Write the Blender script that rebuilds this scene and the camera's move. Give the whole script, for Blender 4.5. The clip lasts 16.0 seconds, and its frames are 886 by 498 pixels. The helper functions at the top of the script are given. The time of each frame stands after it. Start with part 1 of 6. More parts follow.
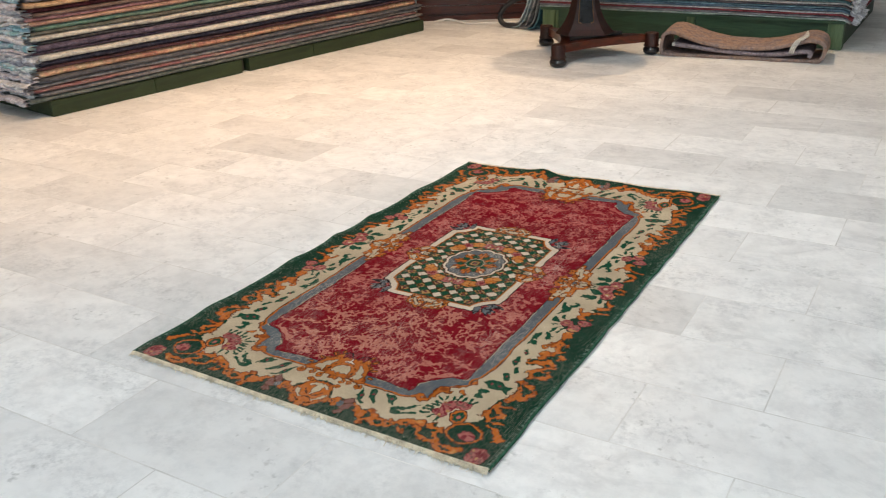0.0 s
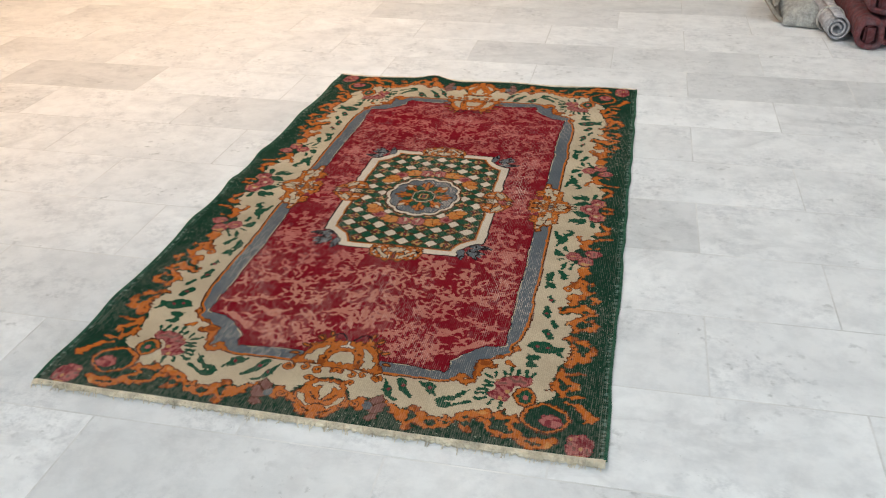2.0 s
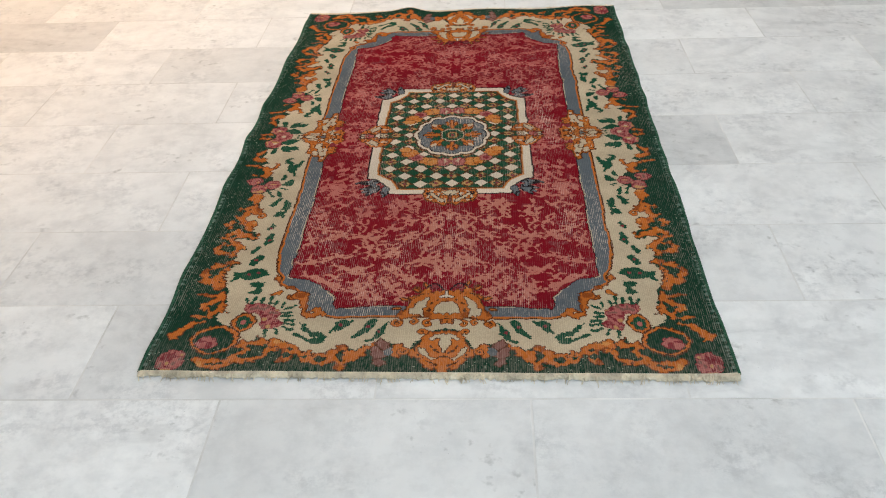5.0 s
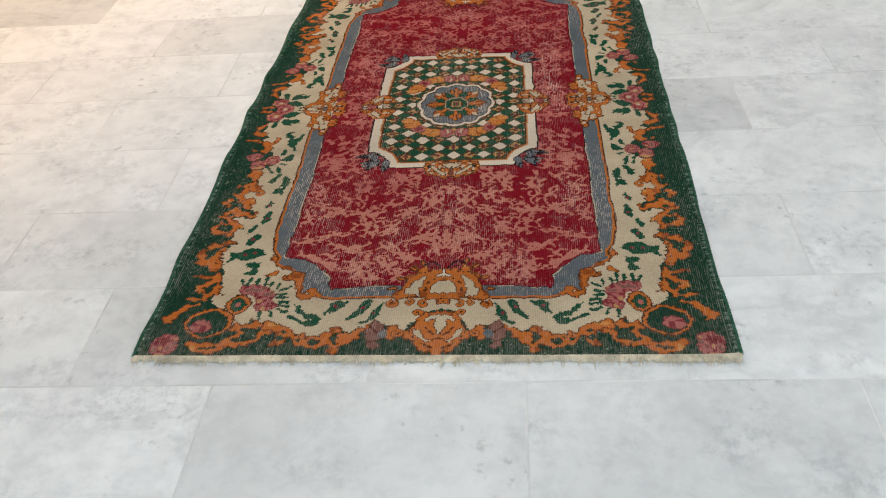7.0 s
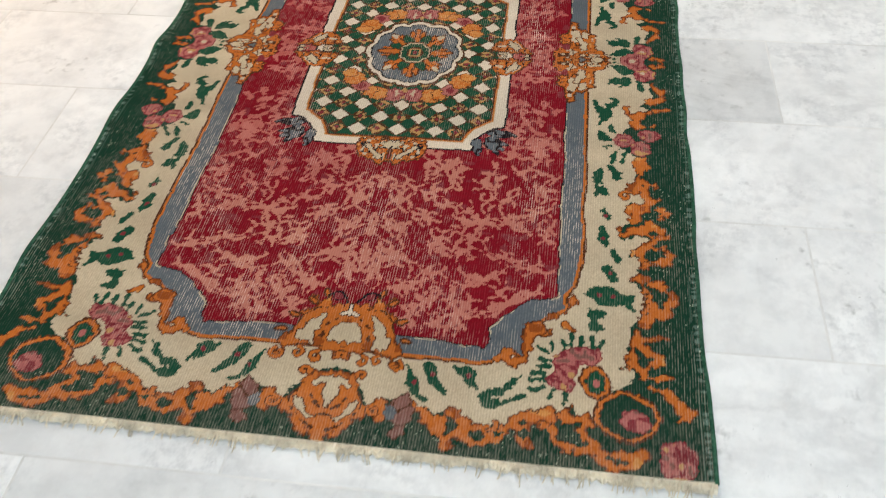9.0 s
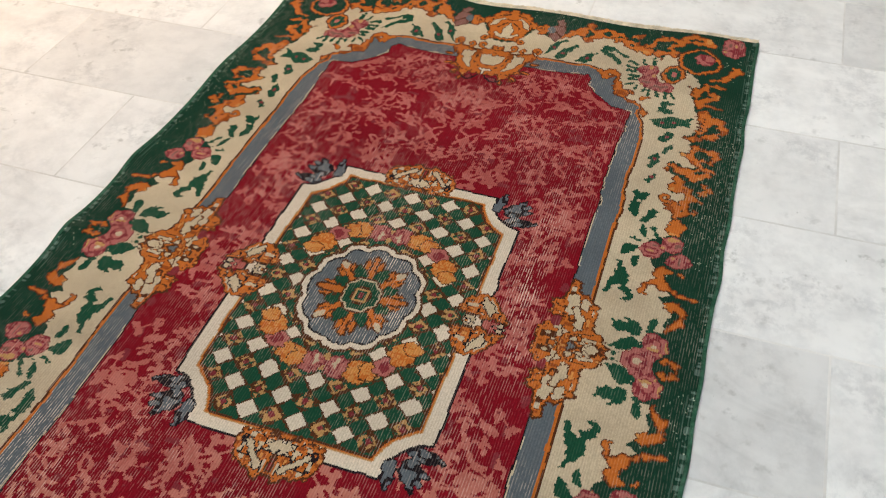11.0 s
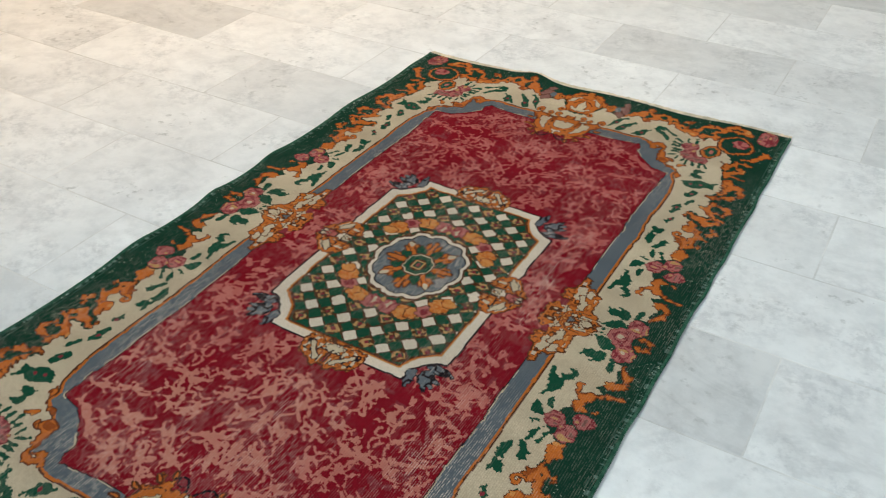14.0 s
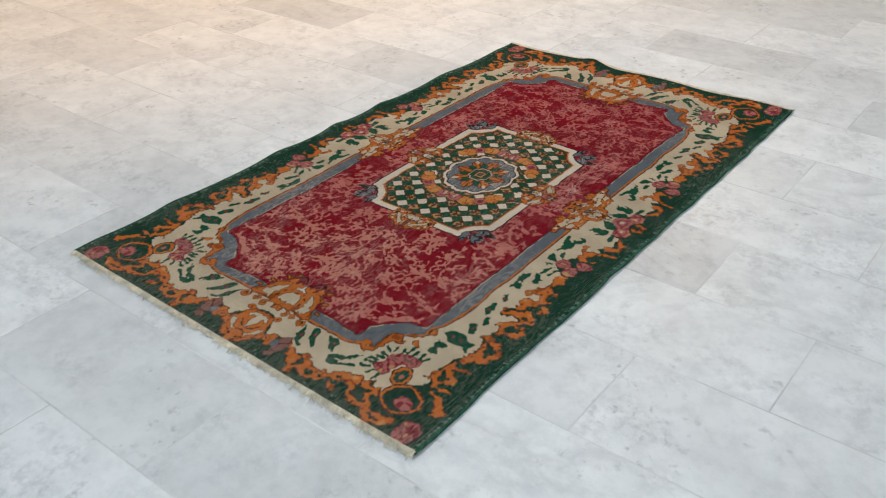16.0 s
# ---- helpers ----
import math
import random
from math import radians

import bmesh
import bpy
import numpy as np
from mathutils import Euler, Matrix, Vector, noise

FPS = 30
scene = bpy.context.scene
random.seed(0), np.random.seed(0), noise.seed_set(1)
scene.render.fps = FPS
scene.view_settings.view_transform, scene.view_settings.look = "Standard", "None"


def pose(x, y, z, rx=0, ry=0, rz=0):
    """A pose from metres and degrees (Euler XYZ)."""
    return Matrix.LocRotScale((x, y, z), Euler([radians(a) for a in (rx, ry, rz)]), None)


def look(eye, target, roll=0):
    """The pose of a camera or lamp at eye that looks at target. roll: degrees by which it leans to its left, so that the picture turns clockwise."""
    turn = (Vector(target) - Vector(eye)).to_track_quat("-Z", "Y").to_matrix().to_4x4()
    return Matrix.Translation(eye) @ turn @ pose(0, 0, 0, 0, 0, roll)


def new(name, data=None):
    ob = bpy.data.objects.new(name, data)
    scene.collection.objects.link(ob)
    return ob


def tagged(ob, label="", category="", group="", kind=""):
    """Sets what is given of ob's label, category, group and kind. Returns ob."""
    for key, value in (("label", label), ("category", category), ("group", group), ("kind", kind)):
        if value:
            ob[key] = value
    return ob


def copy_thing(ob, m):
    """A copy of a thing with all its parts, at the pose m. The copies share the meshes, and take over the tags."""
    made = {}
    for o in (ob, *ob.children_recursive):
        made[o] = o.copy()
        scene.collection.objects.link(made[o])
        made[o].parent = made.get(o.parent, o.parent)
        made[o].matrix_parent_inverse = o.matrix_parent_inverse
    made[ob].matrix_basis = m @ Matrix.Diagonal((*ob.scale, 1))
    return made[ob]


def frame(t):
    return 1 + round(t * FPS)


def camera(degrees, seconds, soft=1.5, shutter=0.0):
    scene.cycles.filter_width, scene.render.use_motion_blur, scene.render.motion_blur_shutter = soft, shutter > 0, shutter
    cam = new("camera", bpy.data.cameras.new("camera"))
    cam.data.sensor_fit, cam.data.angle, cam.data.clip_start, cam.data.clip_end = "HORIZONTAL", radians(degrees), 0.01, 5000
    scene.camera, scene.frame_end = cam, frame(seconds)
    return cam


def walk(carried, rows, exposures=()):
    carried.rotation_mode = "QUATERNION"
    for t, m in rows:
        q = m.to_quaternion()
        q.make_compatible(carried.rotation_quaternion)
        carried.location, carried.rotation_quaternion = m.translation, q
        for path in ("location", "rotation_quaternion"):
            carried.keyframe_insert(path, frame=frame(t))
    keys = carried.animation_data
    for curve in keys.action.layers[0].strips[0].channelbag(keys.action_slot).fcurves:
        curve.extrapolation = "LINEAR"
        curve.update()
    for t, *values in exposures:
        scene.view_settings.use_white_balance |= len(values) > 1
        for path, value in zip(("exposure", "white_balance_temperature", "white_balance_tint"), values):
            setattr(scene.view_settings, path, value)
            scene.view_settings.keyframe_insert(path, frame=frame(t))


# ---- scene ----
cam = camera(52.9, 16.0, soft=1.15, shutter=0.25)
PATH = [
    (0, (1.403, -1.476, 1.281), (0.437, 0.089, 0.496), -2.0),
    (0.5, (1.233, -1.321, 1.166), (0.34, 0.281, 0.369), -1.5),
    (1, (1.028, -1.265, 1.137), (0.225, 0.332, 0.241), -1.3),
    (1.5, (0.781, -1.297, 1.172), (0.218, 0.383, 0.245), -0.9),
    (2, (0.594, -1.259, 1.156), (0.193, 0.434, 0.169), -0.8),
    (2.5, (0.391, -1.146, 1.161), (0.066, 0.527, 0.114), -2.2),
    (3, (0.27, -1.17, 1.182), (0.034, 0.501, 0.109), -2.0),
    (3.5, (0.182, -1.233, 1.2), (0.018, 0.424, 0.092), -2.2),
    (4, (0.14, -1.264, 1.203), (0.019, 0.378, 0.067), -2.4),
    (4.5, (0.114, -1.284, 1.213), (0.014, 0.355, 0.072), -2.2),
    (4.7, (0.12, -1.296, 1.207), (0.012, 0.346, 0.07), -2.2),
    (6.8, (0.175, -1.262, 1.223), (-0.017, 0.311, 0.003), -5.0),
    (7, (0.209, -1.227, 1.218), (0.01, 0.346, 0.0), -5.2),
    (7.5, (0.316, -1.111, 1.215), (0.079, 0.454, -0.007), -5.7),
    (8, (0.35, -1.005, 1.209), (0.096, 0.541, -0.034), -5.5),
    (8.5, (0.31, -0.827, 1.167), (0.046, 0.586, -0.223), -2.1),
    (9, (0.345, -0.66, 1.143), (0.099, 0.7, -0.302), -2.8),
    (9.5, (0.428, -0.409, 1.143), (0.113, 0.945, -0.294), -1.2),
    (10, (0.456, -0.237, 1.156), (0.067, 1.1, -0.279), -1.9),
    (10.2, (0.443, -0.159, 1.153), (0.051, 1.176, -0.284), -1.4),
    (12.3, (0.676, 0.194, 1.158), (-0.084, 1.496, -0.157), -3.0),
    (12.5, (0.688, 0.156, 1.162), (-0.097, 1.452, -0.144), -3.0),
    (13, (0.727, 0.015, 1.178), (-0.112, 1.307, -0.097), -2.3),
    (13.5, (0.778, -0.193, 1.188), (-0.067, 1.148, -0.033), -1.3),
    (14, (0.869, -0.338, 1.211), (0.038, 1.051, 0.036), 0.5),
    (14.5, (1.048, -0.437, 1.209), (0.15, 0.953, 0.085), 1.8),
    (15, (1.197, -0.526, 1.223), (0.193, 0.81, 0.123), -1.4),
    (15.5, (1.31, -0.715, 1.246), (0.272, 0.6, 0.153), -1.9),
    (16, (1.426, -0.929, 1.272), (0.362, 0.378, 0.196), -0.6),
]
walk(cam, [(t, look(eye, target, roll)) for t, eye, target, roll in PATH],
     exposures=[(0, 0.09, 6500, 10), (1.5, 0.04, 6500, 10), (5.5, 0.02, 6500, 10), (8.2, -0.02, 6500, 10), (8.7, 0.28, 6550, 10), (10.2, 0.22, 6600, 10), (12.3, 0.00, 6450, 8), (13.5, 0.06, 6200, 5), (14.5, -0.14, 5950, 2), (15.4, 0.06, 5880, 3), (16, -0.11, 6180, 9)])

# ---------- light ----------
world = bpy.data.worlds.new("world")
scene.world = world
world.use_nodes = True
wn = world.node_tree.nodes
sky = wn.new("ShaderNodeTexSky")
sky.sky_type, sky.sun_disc = "NISHITA", False
sky.sun_elevation, sky.sun_rotation = radians(38), radians(140)
world.node_tree.links.new(sky.outputs[0], wn["Background"].inputs[0])
wn["Background"].inputs[1].default_value = 0.12

ROOM = dict(x0=-5.6, x1=4.6, y0=-4.6, y1=8.2, h=3.1)


def lamp(name, kind, m, energy, colour, size=0.2, size_y=None, spot=None, blend=0.4):
    d = bpy.data.lights.new(name, kind)
    d.energy, d.color = energy, colour
    if kind == "AREA":
        d.shape, d.size, d.size_y = "RECTANGLE", size, size_y or size
    else:
        d.shadow_soft_size = size
    if spot:
        d.spot_size, d.spot_blend = radians(spot), blend
    ob = new(name, d)
    ob.matrix_world = m
    return ob


COOL, WHITE, WARM = (0.66, 0.85, 1.0), (0.90, 0.965, 1.0), (1.0, 0.61, 0.31)
# daylight of an assumed, unseen shop front behind the camera and at its right
lamp("shop_front_daylight", "AREA", look((1.6, -4.45, 1.55), (0.6, 1.0, 0.4)), 95, COOL, 4.6, 2.3)
# ceiling lamps, as the panels further down hang
# only the first follows a highlight on the floor; the other three are added
PANELS = [(-0.38, 2.35), (2.4, 2.35), (-0.38, -1.4), (2.4, -1.4)]
POWER = [30, 14, 15, 13]
for (px, py), watts in zip(PANELS, POWER):
    lamp("ceiling_panel_light", "AREA", look((px, py, 3.0), (px, py, 0)), watts, WHITE, 0.5, 0.5)
# one strong small lamp over the platform throws the table's round shadow
lamp("platform_lamp", "SPOT", look((-1.05, 5.35, 2.95), (-1.05, 4.0, 0)), 180, (1.0, 0.70, 0.44), 0.05, spot=125, blend=0.8)
# warm spotlights on the rug stacks
SPOTS = [(-1.8, 2.3, -2.6, 2.1), (-1.5, 3.7, -2.2, 3.6), (-2.3, 0.3, -3.2, 1.3)]
for sx, sy, tx, ty in SPOTS:
    lamp("warm_spotlight", "SPOT", look((sx, sy, 2.9), (tx, ty, 0)), 114, WARM, 0.06, spot=108, blend=1.0)

# ---------- materials ----------
def lin(r, g, b):
    """Linear colour from 0-255 values."""
    return tuple(((c / 255) / 12.92 if c / 255 <= 0.04045 else ((c / 255 + 0.055) / 1.055) ** 2.4) for c in (r, g, b))


def tree_of(name):
    m = bpy.data.materials.new(name)
    m.use_nodes = True
    t = m.node_tree
    return m, t, t.nodes["Principled BSDF"]


def add(t, kind, **kw):
    n = t.nodes.new(kind)
    for k, v in kw.items():
        n.inputs[k].default_value = v
    return n


def ramp_of(t, source, stops):
    r = t.nodes.new("ShaderNodeValToRGB")
    el = r.color_ramp.elements
    while len(el) < len(stops):
        el.new(0.5)
    for e, (p, c) in zip(el, stops):
        e.position, e.color = p, (*c, 1)
    t.links.new(source, r.inputs[0])
    return r.outputs[0]


def mix(t, kind, fac, a, b):
    m = t.nodes.new("ShaderNodeMix")
    m.data_type, m.blend_type = "RGBA", kind
    for s, v in ((m.inputs[0], fac), (m.inputs[6], a), (m.inputs[7], b)):
        if hasattr(v, "links"):
            t.links.new(v, s)
        elif isinstance(v, (int, float)):
            s.default_value = v
        else:
            s.default_value = (*v, 1)
    return m.outputs[2]


def calc(t, op, a, b=0.0, c=0.0):
    m = t.nodes.new("ShaderNodeMath")
    m.operation = op
    for s, v in zip(m.inputs, (a, b, c)):
        if hasattr(v, "links"):
            t.links.new(v, s)
        else:
            s.default_value = v
    return m.outputs[0]


def noise_at(t, vec, scale, detail=4.0, rough=0.55, distort=0.0):
    n = add(t, "ShaderNodeTexNoise", Scale=scale, Detail=detail, Roughness=rough, Distortion=distort)
    t.links.new(vec, n.inputs["Vector"])
    return n.outputs["Fac"]


def stretched(t, vec, sx, sy, sz):
    n = t.nodes.new("ShaderNodeMapping")
    n.inputs["Scale"].default_value = (sx, sy, sz)
    t.links.new(vec, n.inputs["Vector"])
    return n.outputs[0]


def bump(t, bsdf, height, strength, distance):
    b = add(t, "ShaderNodeBump", Strength=strength, Distance=distance)
    t.links.new(height, b.inputs["Height"])
    t.links.new(b.outputs[0], bsdf.inputs["Normal"])


def coords(t, kind="Object"):
    return t.nodes.new("ShaderNodeTexCoord").outputs[kind]


def plain(name, colour, rough=0.6, metal=0.0, big=4.0, fine=60.0, vary=0.25, relief=0.15, depth=0.004):
    """A surface with tone changes at two scales and fine relief."""
    m, t, b = tree_of(name)
    v = coords(t)
    dark = tuple(c * (1 - vary) for c in colour)
    light = tuple(min(1, c * (1 + vary * 0.6)) for c in colour)
    c1 = ramp_of(t, noise_at(t, v, big), [(0.3, dark), (0.7, light)])
    f = noise_at(t, v, fine, 3)
    c2 = mix(t, "OVERLAY", 0.35, c1, ramp_of(t, f, [(0.3, (0.35,) * 3), (0.7, (0.65,) * 3)]))
    t.links.new(c2, b.inputs["Base Color"])
    b.inputs["Roughness"].default_value, b.inputs["Metallic"].default_value = rough, metal
    bump(t, b, f, relief, depth)
    return m


def textile(name, colour, second, patch=6.0, share=0.5):
    """Woven wool: patches of a second colour, knots in rows, paler worn places and a fuzzy surface."""
    m, t, b = tree_of(name)
    v = coords(t)
    base = ramp_of(t, noise_at(t, v, patch, 4, 0.65, 0.8), [(share - 0.09, colour), (share + 0.09, second)])
    flecks = noise_at(t, v, 46, 4, 0.75)
    base = mix(t, "MIX", ramp_of(t, flecks, [(0.46, (0.0,) * 3), (0.64, (0.7,) * 3)]), base, tuple(0.5 * (x + y) * 1.3 + 0.05 for x, y in zip(colour, second)))
    base = mix(t, "MULTIPLY", 0.6, base, ramp_of(t, noise_at(t, v, 30, 4, 0.75), [(0.38, (0.42, 0.42, 0.46)), (0.58, (1.0,) * 3)]))
    grain = noise_at(t, v, 170, 2)
    tone = noise_at(t, v, 2.5, 4)
    c = mix(t, "MULTIPLY", 0.5, base, ramp_of(t, grain, [(0.3, (0.45,) * 3), (0.7, (1.0,) * 3)]))
    c = mix(t, "MULTIPLY", 0.4, c, ramp_of(t, tone, [(0.3, (0.6,) * 3), (0.7, (1.0,) * 3)]))
    t.links.new(c, b.inputs["Base Color"])
    b.inputs["Roughness"].default_value = 0.95
    b.inputs["Specular IOR Level"].default_value = 0.15
    bump(t, b, mix(t, "MIX", 0.5, grain, flecks), 0.8, 0.008)
    return m


def timber(name, colour, dark, rough=0.45, along=(1.5, 14, 14), knots=False):
    m, t, b = tree_of(name)
    b.inputs["Specular IOR Level"].default_value = 0.35
    v = coords(t)
    g = noise_at(t, stretched(t, v, *along), 2.2, 5, 0.6, 1.2)
    c = ramp_of(t, g, [(0.3, dark), (0.62, colour)])
    fine = noise_at(t, stretched(t, v, *(a * 6 for a in along)), 3, 3)
    c = mix(t, "MULTIPLY", 0.4, c, ramp_of(t, fine, [(0.3, (0.55,) * 3), (0.7, (1.0,) * 3)]))
    if knots:
        k = add(t, "ShaderNodeTexVoronoi", Scale=2.6)
        t.links.new(stretched(t, v, 1, 1.8, 1.8), k.inputs["Vector"])
        c = mix(t, "MIX", ramp_of(t, k.outputs["Distance"], [(0.035, (0.8,) * 3), (0.09, (0.0,) * 3)]), c, tuple(x * 0.25 for x in dark))
    t.links.new(c, b.inputs["Base Color"])
    b.inputs["Roughness"].default_value = rough
    bump(t, b, fine, 0.15, 0.003)
    return m


def marble(name, loose):
    """White marble, grey clouds and veins; loose tiles take their tone from the object, the joined ones from their island."""
    m, t, b = tree_of(name)
    geo = t.nodes.new("ShaderNodeNewGeometry")
    info = t.nodes.new("ShaderNodeObjectInfo")
    pick = info.outputs["Random"] if loose else geo.outputs["Random Per Island"]
    shift = t.nodes.new("ShaderNodeVectorMath")
    shift.operation = "MULTIPLY_ADD"
    t.links.new(pick, shift.inputs[0])
    shift.inputs[1].default_value = (37.0, 53.0, 11.0)
    t.links.new(geo.outputs["Position"], shift.inputs[2])
    v = shift.outputs[0]
    if loose:
        tone = info.outputs["Color"]
    else:
        tone = ramp_of(t, pick, [(0.0, (0.80, 0.80, 0.79)), (0.7, (0.92, 0.92, 0.91)), (0.86, (0.78, 0.775, 0.765)), (1.0, (0.72, 0.715, 0.705))])
    cloud = noise_at(t, stretched(t, v, 1.0, 1.25, 1.0), 3.6, 5, 0.6, 0.5)
    c = mix(t, "MULTIPLY", 0.60, tone, ramp_of(t, cloud, [(0.30, (0.78, 0.78, 0.785)), (0.64, (1.0, 1.0, 1.0))]))
    vein = calc(t, "ABSOLUTE", calc(t, "SUBTRACT", noise_at(t, stretched(t, v, 0.9, 1.3, 1.0), 2.4, 6, 0.6, 1.0), 0.5))
    patchy = ramp_of(t, noise_at(t, v, 2.2, 3), [(0.45, (0.0,) * 3), (0.65, (0.5,) * 3)])
    c = mix(t, "MULTIPLY", patchy, c, ramp_of(t, vein, [(0.0, (0.70, 0.70, 0.70)), (0.03, (0.88, 0.88, 0.88)), (0.10, (1.0,) * 3)]))
    mottle = noise_at(t, v, 15, 5, 0.7)
    c = mix(t, "MULTIPLY", 0.46, c, ramp_of(t, mottle, [(0.35, (0.76, 0.765, 0.77)), (0.56, (1.0,) * 3)]))
    crumbs = noise_at(t, v, 42, 4, 0.75)
    c = mix(t, "MULTIPLY", ramp_of(t, noise_at(t, v, 5.5, 3), [(0.47, (0.0,) * 3), (0.63, (0.6,) * 3)]), c, ramp_of(t, crumbs, [(0.38, (0.70, 0.705, 0.715)), (0.55, (1.0,) * 3)]))
    spots = noise_at(t, v, 34, 3, 0.6)
    where = noise_at(t, v, 4.5, 2)
    dirt = calc(t, "MULTIPLY", ramp_of(t, spots, [(0.585, (0.0,) * 3), (0.71, (1.0,) * 3)]), ramp_of(t, where, [(0.49, (0.0,) * 3), (0.66, (0.7,) * 3)]))
    c = mix(t, "MIX", dirt, c, (0.36, 0.36, 0.35))
    speck = noise_at(t, v, 120, 2)
    c = mix(t, "MIX", calc(t, "MULTIPLY", ramp_of(t, speck, [(0.73, (0.0,) * 3), (0.78, (1.0,) * 3)]), ramp_of(t, where, [(0.45, (0.0,) * 3), (0.6, (0.6,) * 3)])), c, (0.22, 0.21, 0.20))
    t.links.new(c, b.inputs["Base Color"])
    r = t.nodes.new("ShaderNodeMapRange")
    t.links.new(noise_at(t, v, 9, 4), r.inputs["Value"])
    r.inputs["To Min"].default_value, r.inputs["To Max"].default_value = 0.34, 0.52
    t.links.new(r.outputs[0], b.inputs["Roughness"])
    b.inputs["Specular IOR Level"].default_value = 0.36
    bump(t, b, noise_at(t, v, 60, 3), 0.04, 0.002)
    return m


def rug_pile(name):
    """Knot colours from the mesh, with the pale warp showing in worn lines along the length."""
    m, t, b = tree_of(name)
    at = t.nodes.new("ShaderNodeAttribute")
    at.attribute_name = "knot"
    v = coords(t)
    # ribs of the warp, about 4 mm apart, wandering a little
    sep = t.nodes.new("ShaderNodeSeparateXYZ")
    t.links.new(v, sep.inputs[0])
    wander = noise_at(t, stretched(t, v, 1, 0.25, 1), 14, 2)
    phase = calc(t, "ADD", calc(t, "MULTIPLY", sep.outputs[0], 1430.0), calc(t, "MULTIPLY", wander, 16.0))
    rib = calc(t, "MULTIPLY_ADD", calc(t, "SINE", phase), 0.5, 0.5)
    dashes = noise_at(t, stretched(t, v, 1, 0.28, 1), 230, 3, 0.7)
    bare = noise_at(t, stretched(t, v, 1.7, 0.8, 1), 3.6, 4, 0.65)
    worn = calc(t, "MULTIPLY", ramp_of(t, rib, [(0.62, (0.0,) * 3), (0.92, (1.0,) * 3)]), ramp_of(t, dashes, [(0.45, (0.0,) * 3), (0.56, (1.0,) * 3)]))
    worn = calc(t, "MULTIPLY", worn, ramp_of(t, bare, [(0.42, (0.06,) * 3), (0.62, (1.6,) * 3)]))
    worn = calc(t, "MULTIPLY", worn, at.outputs["Alpha"])
    ends = t.nodes.new("ShaderNodeMapRange")
    t.links.new(sep.outputs[1], ends.inputs["Value"])
    ends.inputs["From Min"].default_value, ends.inputs["From Max"].default_value = 0.14, 0.0
    ends.inputs["To Min"].default_value, ends.inputs["To Max"].default_value = 0.0, 0.27
    worn = calc(t, "MAXIMUM", worn, calc(t, "MULTIPLY", calc(t, "MULTIPLY", ramp_of(t, rib, [(0.2, (0.3,) * 3), (0.9, (1.0,) * 3)]), ramp_of(t, dashes, [(0.40, (0.0,) * 3), (0.56, (1.0,) * 3)])), ends.outputs[0]))
    c = mix(t, "MIX", calc(t, "MULTIPLY", worn, 0.72), at.outputs["Color"], (0.74, 0.60, 0.50))
    fuzz = noise_at(t, v, 420, 2)
    c = mix(t, "MULTIPLY", 0.25, c, ramp_of(t, fuzz, [(0.3, (0.6,) * 3), (0.7, (1.0,) * 3)]))
    c = mix(t, "MULTIPLY", 0.22, c, ramp_of(t, rib, [(0.0, (0.40,) * 3), (0.55, (1.0,) * 3)]))
    lines = rib
    t.links.new(c, b.inputs["Base Color"])
    b.inputs["Roughness"].default_value = 0.95
    b.inputs["Specular IOR Level"].default_value = 0.04
    bump(t, b, calc(t, "ADD", fuzz, calc(t, "MULTIPLY", lines, 0.3)), 0.18, 0.003)
    return m


M = {
    "marble": marble("marble_tile", True),
    "marble_far": marble("marble_tile_far", False),
    "grout": plain("grey_grout", (0.72, 0.71, 0.69), 0.9),
    "pile": rug_pile("rug_pile"),
    "selvedge": textile("green_selvedge", lin(60, 110, 84), lin(40, 84, 62), 30),
    "fringe": plain("cotton_fringe", lin(222, 208, 182), 0.95, big=30.0, fine=170.0, vary=0.34, relief=1.0, depth=0.008),
    "fringe_grey": textile("grey_fringe", lin(255, 254, 252), lin(232, 232, 240), 18),
    "green": timber("green_painted_wood", lin(56, 84, 60), lin(38, 60, 43), 0.5, (1.2, 9, 9), True),
    "green_y": timber("green_painted_wood_lengthwise", lin(52, 68, 42), lin(36, 50, 32), 0.5, (9, 1.2, 9), True),
    "green_post": timber("pale_green_wood", lin(98, 120, 86), lin(72, 94, 64), 0.5, (9, 9, 1.2)),
    "pallet": timber("dark_green_pallet_wood", lin(46, 60, 36), lin(32, 44, 27), 0.55, (1.2, 9, 9), True),
    "shadow_gap": plain("gap_shade", (0.03, 0.03, 0.025), 0.9),
    "walnut": timber("polished_walnut", lin(58, 21, 10), lin(22, 8, 4), 0.5, (8, 8, 1.4)),
    "walnut_bar": timber("polished_walnut_bar", lin(100, 42, 22), lin(44, 17, 9), 0.3, (3, 3, 10)),
    "ebony": plain("black_lacquer", (0.012, 0.011, 0.012), 0.22, vary=0.1),
    "inlay": plain("pale_inlay_line", lin(170, 120, 60), 0.4),
    "mahogany": timber("dark_mahogany", lin(78, 36, 22), lin(38, 15, 9), 0.35, (1.4, 10, 12)),
    "plaster": plain("white_plaster", (0.74, 0.72, 0.68), 0.85, vary=0.06),
    "ceiling": plain("ceiling_paint", (0.78, 0.77, 0.75), 0.9, vary=0.05),
    "cable": plain("white_cable", (0.75, 0.74, 0.70), 0.45, vary=0.08),
    "rubber": plain("black_rubber", (0.015, 0.015, 0.016), 0.5, vary=0.2),
    "aluminium": plain("aluminium", (0.6, 0.6, 0.6), 0.35, 1.0, vary=0.08),
    "string": textile("white_string", lin(244, 238, 228), lin(222, 214, 200), 40),
}


